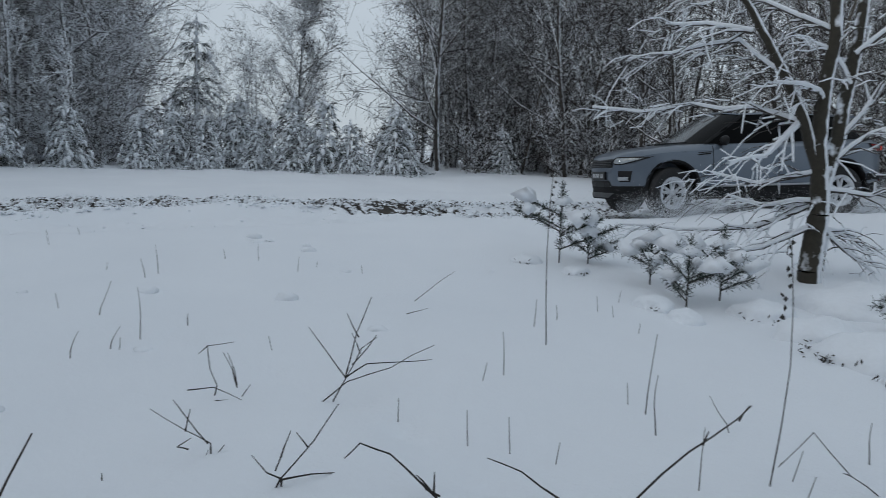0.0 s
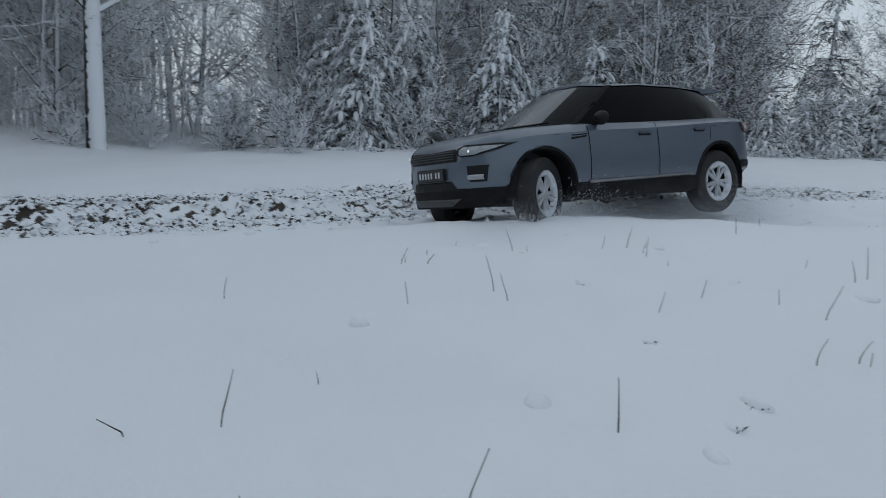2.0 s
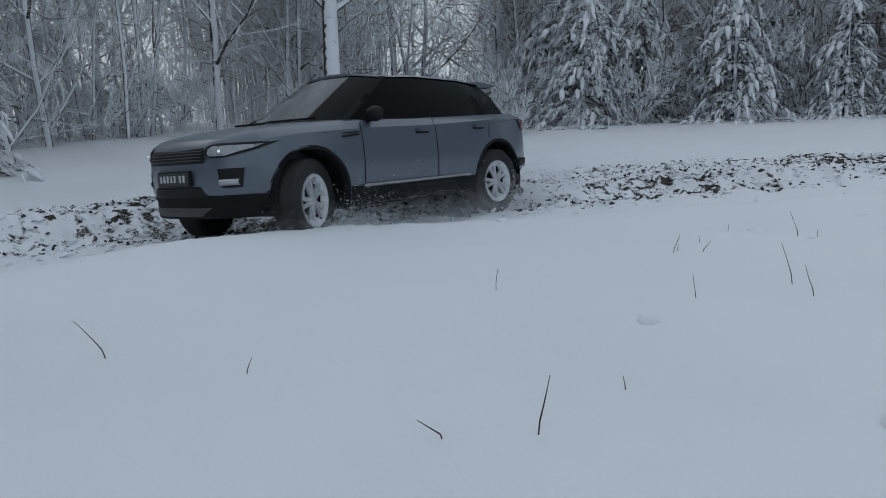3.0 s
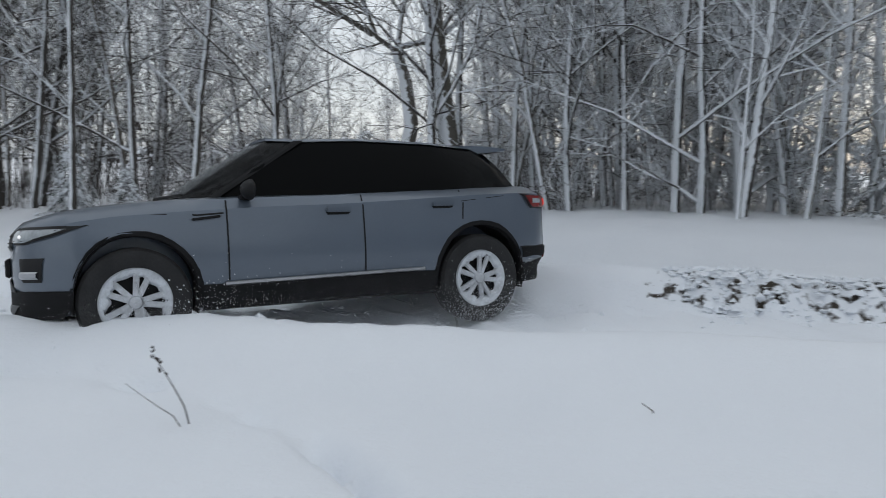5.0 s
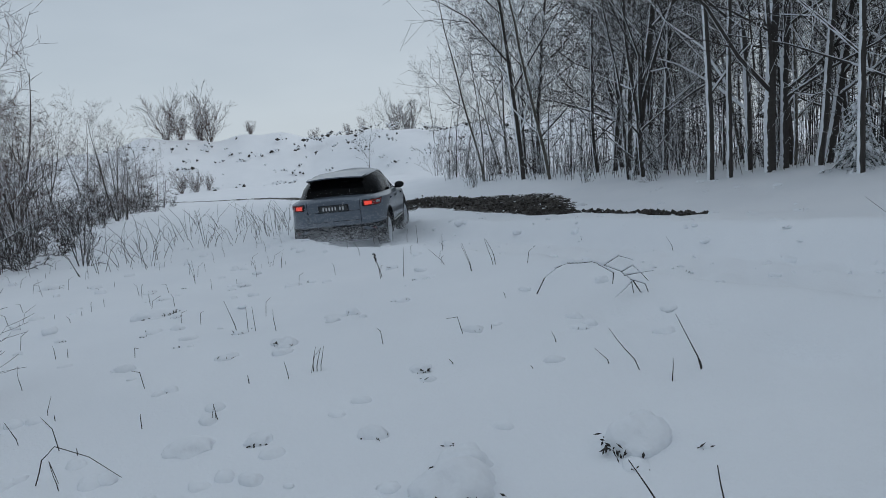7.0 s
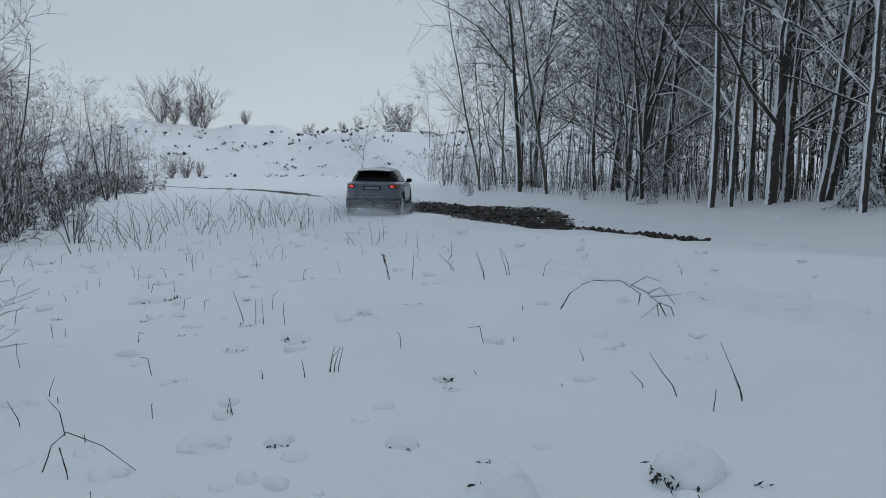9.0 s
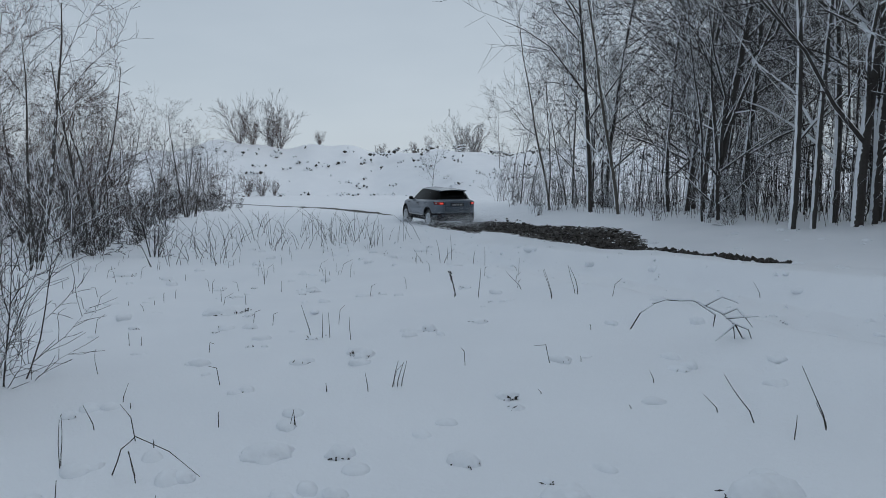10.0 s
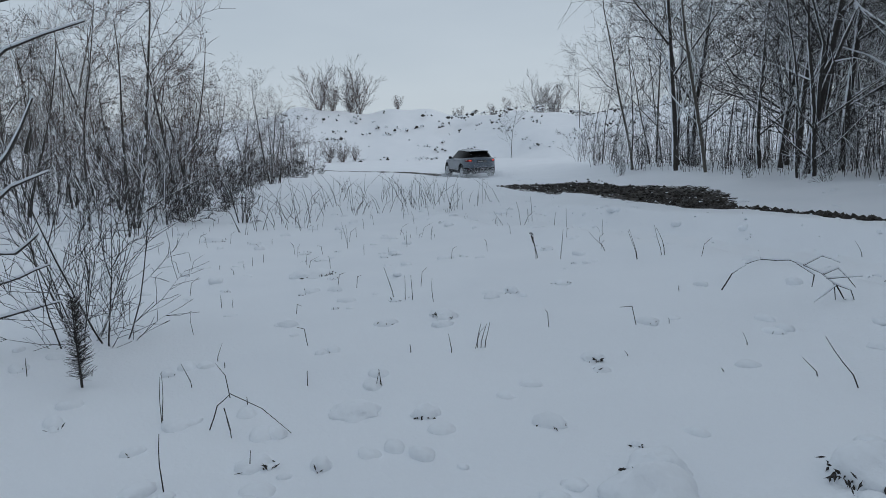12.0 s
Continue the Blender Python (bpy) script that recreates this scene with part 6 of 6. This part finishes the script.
tagged(mesh_object("leaf_scraps", v, f, STALK), "dark scraps of dead leaves at the snow humps", "dead leaves", kind="stuff")

# near shrub and the snowy tree beside it at the field's left edge
near_shrub = bare_tree("near_shrub", 61, 1.75, 0.009, lean=0.5, branches=7, mats=(TWIG, TWIG), bare=0.15, up=0.06, spread=0.6, deepest=2, kinks=6, stems=14, thick=0.5)
tagged(place(near_shrub, 5.75, -0.45), "leafless shrub with many thin dark stems under snow", "shrub")


# ---- clods on the tracks ----
def clods(name, label, line, count, sizes, mat, seed, spill=1.1):
    rng = np.random.default_rng(seed)
    line = np.array(line)
    cut = np.concatenate([[0], np.cumsum(np.linalg.norm(np.diff(line[:, :2], axis=0), axis=1))])
    s = rng.uniform(0, cut[-1], count)
    i = np.clip(np.searchsorted(cut, s, side="right") - 1, 0, len(line) - 2)
    u = ((s - cut[i]) / (cut[i + 1] - cut[i]))[:, None]
    p = line[i] * (1 - u) + line[i + 1] * u
    way = (line[i + 1] - line[i])[:, :2]
    way /= np.linalg.norm(way, axis=1, keepdims=True)
    off = rng.uniform(-spill, spill, count) * p[:, 2]
    x, y = p[:, 0] - way[:, 1] * off, p[:, 1] + way[:, 0] * off
    z = ground_height(x, y)
    size = rng.uniform(*sizes, count) * rng.uniform(0.4, 1, count)
    v, f = gather([clump(rng, (x[k], y[k], z[k] - 0.01), size[k], 0.6) for k in range(count)])
    return tagged(mesh_object(name, v, f, mat), label, "clods", kind="stuff")


clods("snow_clods", "churned lumps of snow on the beaten track", BAND, 11000, (0.014, 0.065), SNOW, 1)
clods("earth_clods", "dark lumps of torn-up turf on the track", BAND[:-2], 5600, (0.010, 0.042), MUD, 2, 0.9)
clods("earth_clods", "brown earth lumps thrown up beside the strip", STRIP, 3200, (0.02, 0.12), MUD, 3, 1.12)
clods("snow_clods", "lumps of snow thrown along the brown strip", STRIP, 160, (0.02, 0.08), SNOW, 4, 1.5)
clods("snow_clods", "lumps of snow in the car's fresh ruts", [(row[1], row[2], 1.25) for row in CAR_WAY], 1800, (0.015, 0.06), SNOW, 5)

# ---- the bank, its scrub and the far woods ----
rng = np.random.default_rng(12)


def by_bearing(yaw, far):
    return -math.sin(radians(yaw)) * far, math.cos(radians(yaw)) * far


bush_models = [bare_tree("bank_bush", 501 + k, h, 0.05, lean=0.5, branches=7, mats=(TWIG_BROWN, TWIG_BROWN), bare=0.1, up=0.10, spread=0.5, deepest=2, kinks=5, stems=12, thick=2.2) for k, h in enumerate((4.4, 3.0))]
for k, model in enumerate(bush_models):
    tagged(model, "rounded leafless bush on top of the snowy bank", "bush", "bank bushes")
    place(model, *by_bearing((249.3, 251.2)[k], 84))
for model, yaw, far, size in ((bush_models[0], 252.2, 84, 0.95), (bush_models[1], 249.9, 85, 1.0), (bush_models[0], 235.4, 92, 0.75), (bush_models[1], 234.4, 93, 1.1), (bush_models[1], 246.3, 85.5, 0.5), (bush_models[1], 239.1, 86, 0.45), (bush_models[1], 250.6, 67, 0.55), (bush_models[1], 251.6, 67, 0.6), (bush_models[1], 249.7, 68, 0.45), (bush_models[1], 241.6, 88, 0.4), (bush_models[0], 238.0, 90, 0.4), (shrub_models[1], 252.0, 88, 2.6), (shrub_models[1], 249.3, 88, 2.8), (shrub_models[0], 249.9, 89, 2.2), (shrub_models[1], 235.4, 92, 2.3), (shrub_models[0], 234.6, 92, 2.2), (thin_models[0], 237.7, 66, 0.72), (shrub_models[2], 246.3, 86, 1.3), (shrub_models[2], 239.1, 87, 1.0),
        (shrub_models[0], 250.6, 71, 1.2), (shrub_models[2], 251.4, 71, 1.3), (shrub_models[2], 249.8, 72, 1.1), (shrub_models[2], 242.0, 88, 0.9), (thin_models[2], 232.5, 70, 0.9), (thin_models[0], 231.5, 62, 0.9), (thin_models[3], 230.2, 58, 0.8), (shrub_models[1], 232.4, 60, 1.6), (shrub_models[1], 231.0, 55, 1.5)):
    x, y = by_bearing(yaw, far)
    planted(model, x, y, yaw, size)
pieces, white = [], []
for _ in range(330):
    across, along = rng.uniform(-45, 45), rng.uniform(66, 82)
    x, y = along * 0.891 + across * 0.454, -along * 0.454 + across * 0.891
    z = ground_at(x, y)
    for _ in range(rng.integers(1, 8)):
        at = np.array((x, y, z)) + rng.normal(0, 0.45, 3) * (1, 1, 0.2)
        pieces.append(clump(rng, at, rng.uniform(0.03, 0.16) + 0.12 * (rng.random() < 0.08), 0.7))
        white.append(clump(rng, at + (0, 0, 0.12), rng.uniform(0.08, 0.20), 0.5))
v, f = gather(pieces)
tagged(mesh_object("bank_scrub", v, f, STALK), "dark tussocks and stones poking out of the bank", "scrub", kind="stuff")
v, f = gather(white)
tagged(mesh_object("bank_snow", v, f, SNOW, smooth=True), "snow lying on the tussocks of the bank", "snow", kind="stuff")

segs, crowns = [], []
for _ in range(900):
    yaw, far = rng.uniform(0, 360), rng.uniform(170, 330)
    if 226 < yaw < 262 or 31 < yaw < 37:
        continue
    x, y = by_bearing(yaw, far)
    h, z = rng.uniform(6, 11), float(field(np.array([x]), np.array([y]))[0])
    segs.append((np.array((x, y, z - 1)), np.array((x, y, z + h)), 0.35, 0.05))
    for _ in range(7):
        crowns.append(clump(rng, (x + rng.normal(0, 1.6), y + rng.normal(0, 1.6), z + h * rng.uniform(0.15, 0.95)), rng.uniform(0.7, 1.6), 0.9))
v, f = tubes(segs, 3)
w, g = gather(crowns)
tagged(mesh_object("far_wood", np.concatenate([v, w]), [tuple(t) for t in f.tolist()] + [tuple(i + len(v) for i in t) for t in g], TWIG_FROST), "far belt of frosted leafless woodland", "woods", kind="stuff")
# undergrowth behind the wood's edge: fine frosted shoots beyond counting
for line, deep, count, mat, seed in ((WEST, 14, 2600, TWIG_FROST, 1), (SOUTH_B, 14, 2600, TWIG_FROST, 2), (NORTH, 14, 2000, TWIG_FROST, 3), (SOUTH, 12, 1200, TWIG, 4), (WEST, 20, 1500, TWIG_BROWN, 5), (NORTH, 20, 500, TWIG, 6), (WEST_B, 18, 500, TWIG_BROWN, 9), (SOUTH_B, 20, 260, TWIG, 7), (SOUTH, 24, 220, TWIG, 8)):
    rng = np.random.default_rng(400 + seed)
    segs = []
    tall = seed >= 5
    for x, y in line_places(rng, line, count, 0.3 if not tall else 6, deep):
        z, h = float(field(np.array([x]), np.array([y]))[0]), rng.uniform(0.5, 2.2) if not tall else rng.uniform(4, 10)
        if in_ride(x, y, 1.0) and tall:
            continue
        a, lean = rng.uniform(0, 6.28), rng.uniform(0, 0.35 if not tall else 0.1)
        p = np.array((x, y, z - 0.1))
        way = np.array((math.cos(a) * lean, math.sin(a) * lean, 1.0))
        top = p + way * h
        r = 0.007 if not tall else 0.022
        segs.append((p, top, r, r * 0.5))
        for _ in range(4 if not tall else 7):
            at = p + (top - p) * rng.uniform(0.25, 0.98)
            out = rng.normal(0, 1, 3)
            out[2] = abs(out[2]) * 0.6
            segs.append((at, at + out / np.linalg.norm(out) * h * rng.uniform(0.12, 0.3), r * 0.6, r * 0.35))
    v, f = tubes(segs, 3)
    tagged(mesh_object("undergrowth" if not tall else "wood_interior", v, f, mat), "dense snowy shoots at the edge of the wood" if not tall else "slim leafless stems crowding the inner wood", "undergrowth" if not tall else "woods", kind="stuff")


# ---- snow thrown up by the wheels: flecks that travel with the car ----
FLECK = material("flying_snow", (0.80, 0.83, 0.87), 0.9, vary=0.05, bump=0)


def flecks(name, label, count, seed, shape, sizes):
    rng = np.random.default_rng(seed)
    pts, faces = [], []
    for k in range(count):
        c, s = np.array(shape(rng)), rng.uniform(*sizes)
        pts.append(c + rng.normal(0, 1, (4, 3)) * s)
        faces += [(4 * k, 4 * k + 1, 4 * k + 2), (4 * k, 4 * k + 2, 4 * k + 3), (4 * k, 4 * k + 3, 4 * k + 1), (4 * k + 1, 4 * k + 3, 4 * k + 2)]
    return tagged(mesh_object(name, np.concatenate(pts), faces, FLECK), label, "snow spray", kind="stuff")


def plume(rng):
    back = rng.gamma(1.6, 1.0)
    return (-2.0 - back, rng.normal(0, 0.6 + 0.10 * back), abs(rng.normal(0, 0.14 + 0.15 * min(back, 2.2))) + 0.02)


def wheel_spray(rng):
    x, side = (AXLE if rng.random() < 0.5 else -AXLE), (1 if rng.random() < 0.6 else -1)
    back = rng.gamma(1.3, 0.28)
    return (x - 0.15 - back + rng.normal(0, 0.12), side * (0.9 + abs(rng.normal(0, 0.16))), abs(rng.normal(0.05, 0.26)) * (0.7 + 0.3 * back) + 0.03)


def bow_wave(rng):
    x = rng.uniform(-1.9, 2.0) if rng.random() < 0.5 else rng.normal(AXLE, 0.35)
    return (x, (1 if rng.random() < 0.6 else -1) * (0.88 + abs(rng.normal(0, 0.16))), abs(rng.normal(0, 0.14)) + 0.02)


def sill_fog(rng):
    x = rng.uniform(-2.2, 2.2) if rng.random() < 0.6 else rng.normal(AXLE - 0.15, 0.40)
    return (x, (1 if rng.random() < 0.7 else -1) * (0.86 + abs(rng.normal(0, 0.22))), abs(rng.normal(0, 0.15 + 0.02 * (1.5 - x))) + 0.01)


SPRAY = [flecks("snow_plume", "fine white snow dust trailing behind the car", 100000, 1, plume, (0.0012, 0.0030)), flecks("wheel_spray", "white flecks of snow thrown up by the wheels", 7000, 2, wheel_spray, (0.0015, 0.005)),
    flecks("bow_wave", "loose snow pushed aside along the car's sills", 3500, 3, bow_wave, (0.002, 0.006)), flecks("snow_haze", "low haze of powder snow along the car's sides", 120000, 4, sill_fog, (0.0009, 0.0021))]


# ---- mud torn from the brown strip: clods that lie there, fly up behind the wheel and fall back ----
def mud_burst(seed, x, y):
    rng = np.random.default_rng(seed)
    v, f = gather([clump(rng, rng.normal(0, 1, 3) * (0.28, 0.28, 0.10), rng.uniform(0.012, 0.05), 0.8) for _ in range(70)])
    ob = mesh_object("thrown_mud", v, f, MUD)
    tagged(ob, "clods of brown mud thrown up from the strip", "mud", "thrown mud", "stuff")
    return ob, x, y, ground_at(x, y), rng.uniform(0.35, 1.15), rng.uniform(-0.9, -0.2), rng.uniform(-0.5, 0.1)


BURSTS = [mud_burst(600 + k, *p) for k, p in enumerate(zip(np.random.default_rng(61).uniform(20.6, 23.2, 14), np.random.default_rng(62).uniform(-17.0, -15.9, 14)))]


# ---- what moves ----
def motions():
    walk(CAR, [(t, pose(x, y, z, roll, pitch, heading)) for t, x, y, z, roll, pitch, heading in CAR_WAY])
    for spray in SPRAY:
        walk(spray, [(t, pose(x, y, z, 0, 0, heading)) for t, x, y, z, roll, pitch, heading in CAR_WAY])
    for ob, x, y, z, high, dx, dy in BURSTS:
        rows = [(0.0, 0, 0), (8.9, 0, 0), (9.15, 0, 0), (9.3, 0.4, 0.65), (9.5, 0.75, 1.0), (9.7, 0.95, 0.6), (9.9, 1.0, 0.02), (10.1, 1.0, 0), (12.0, 1.0, 0)]
        walk(ob, [(t, pose(x + dx * go, y + dy * go, z - 0.10 + high * up, 0, 0, 80 * go)) for t, go, up in rows])
    times = np.arange(0, 12.001, 1 / 15)
    xs, ys, hs = (np.interp(times, WAY_T, [row[k] for row in CAR_WAY]) for k in (1, 2, 6))
    gone = np.concatenate([[0], np.cumsum(np.hypot(np.diff(xs), np.diff(ys)))])
    steer = np.interp(times, (0, 1.5, 2.0, 3.2, 4.4, 4.8, 5.3, 6.0, 6.6, 7.2, 8.4, 9.2, 10.2, 11, 12), (14, 20, 24, 22, 8, 4, -6, -18, -12, -6, 6, 12, -4, -6, 4))
    for hub, x, side in WHEELS:
        walk(hub, [(float(t), Matrix.Translation((x, side * HUB_Y, HUB_Z)) @ Matrix.Rotation(radians(a) if x > 0 else 0, 4, "Z") @ Matrix.Rotation(g / 0.366, 4, "Y")) for t, a, g in zip(times, steer, gone)])


motions()
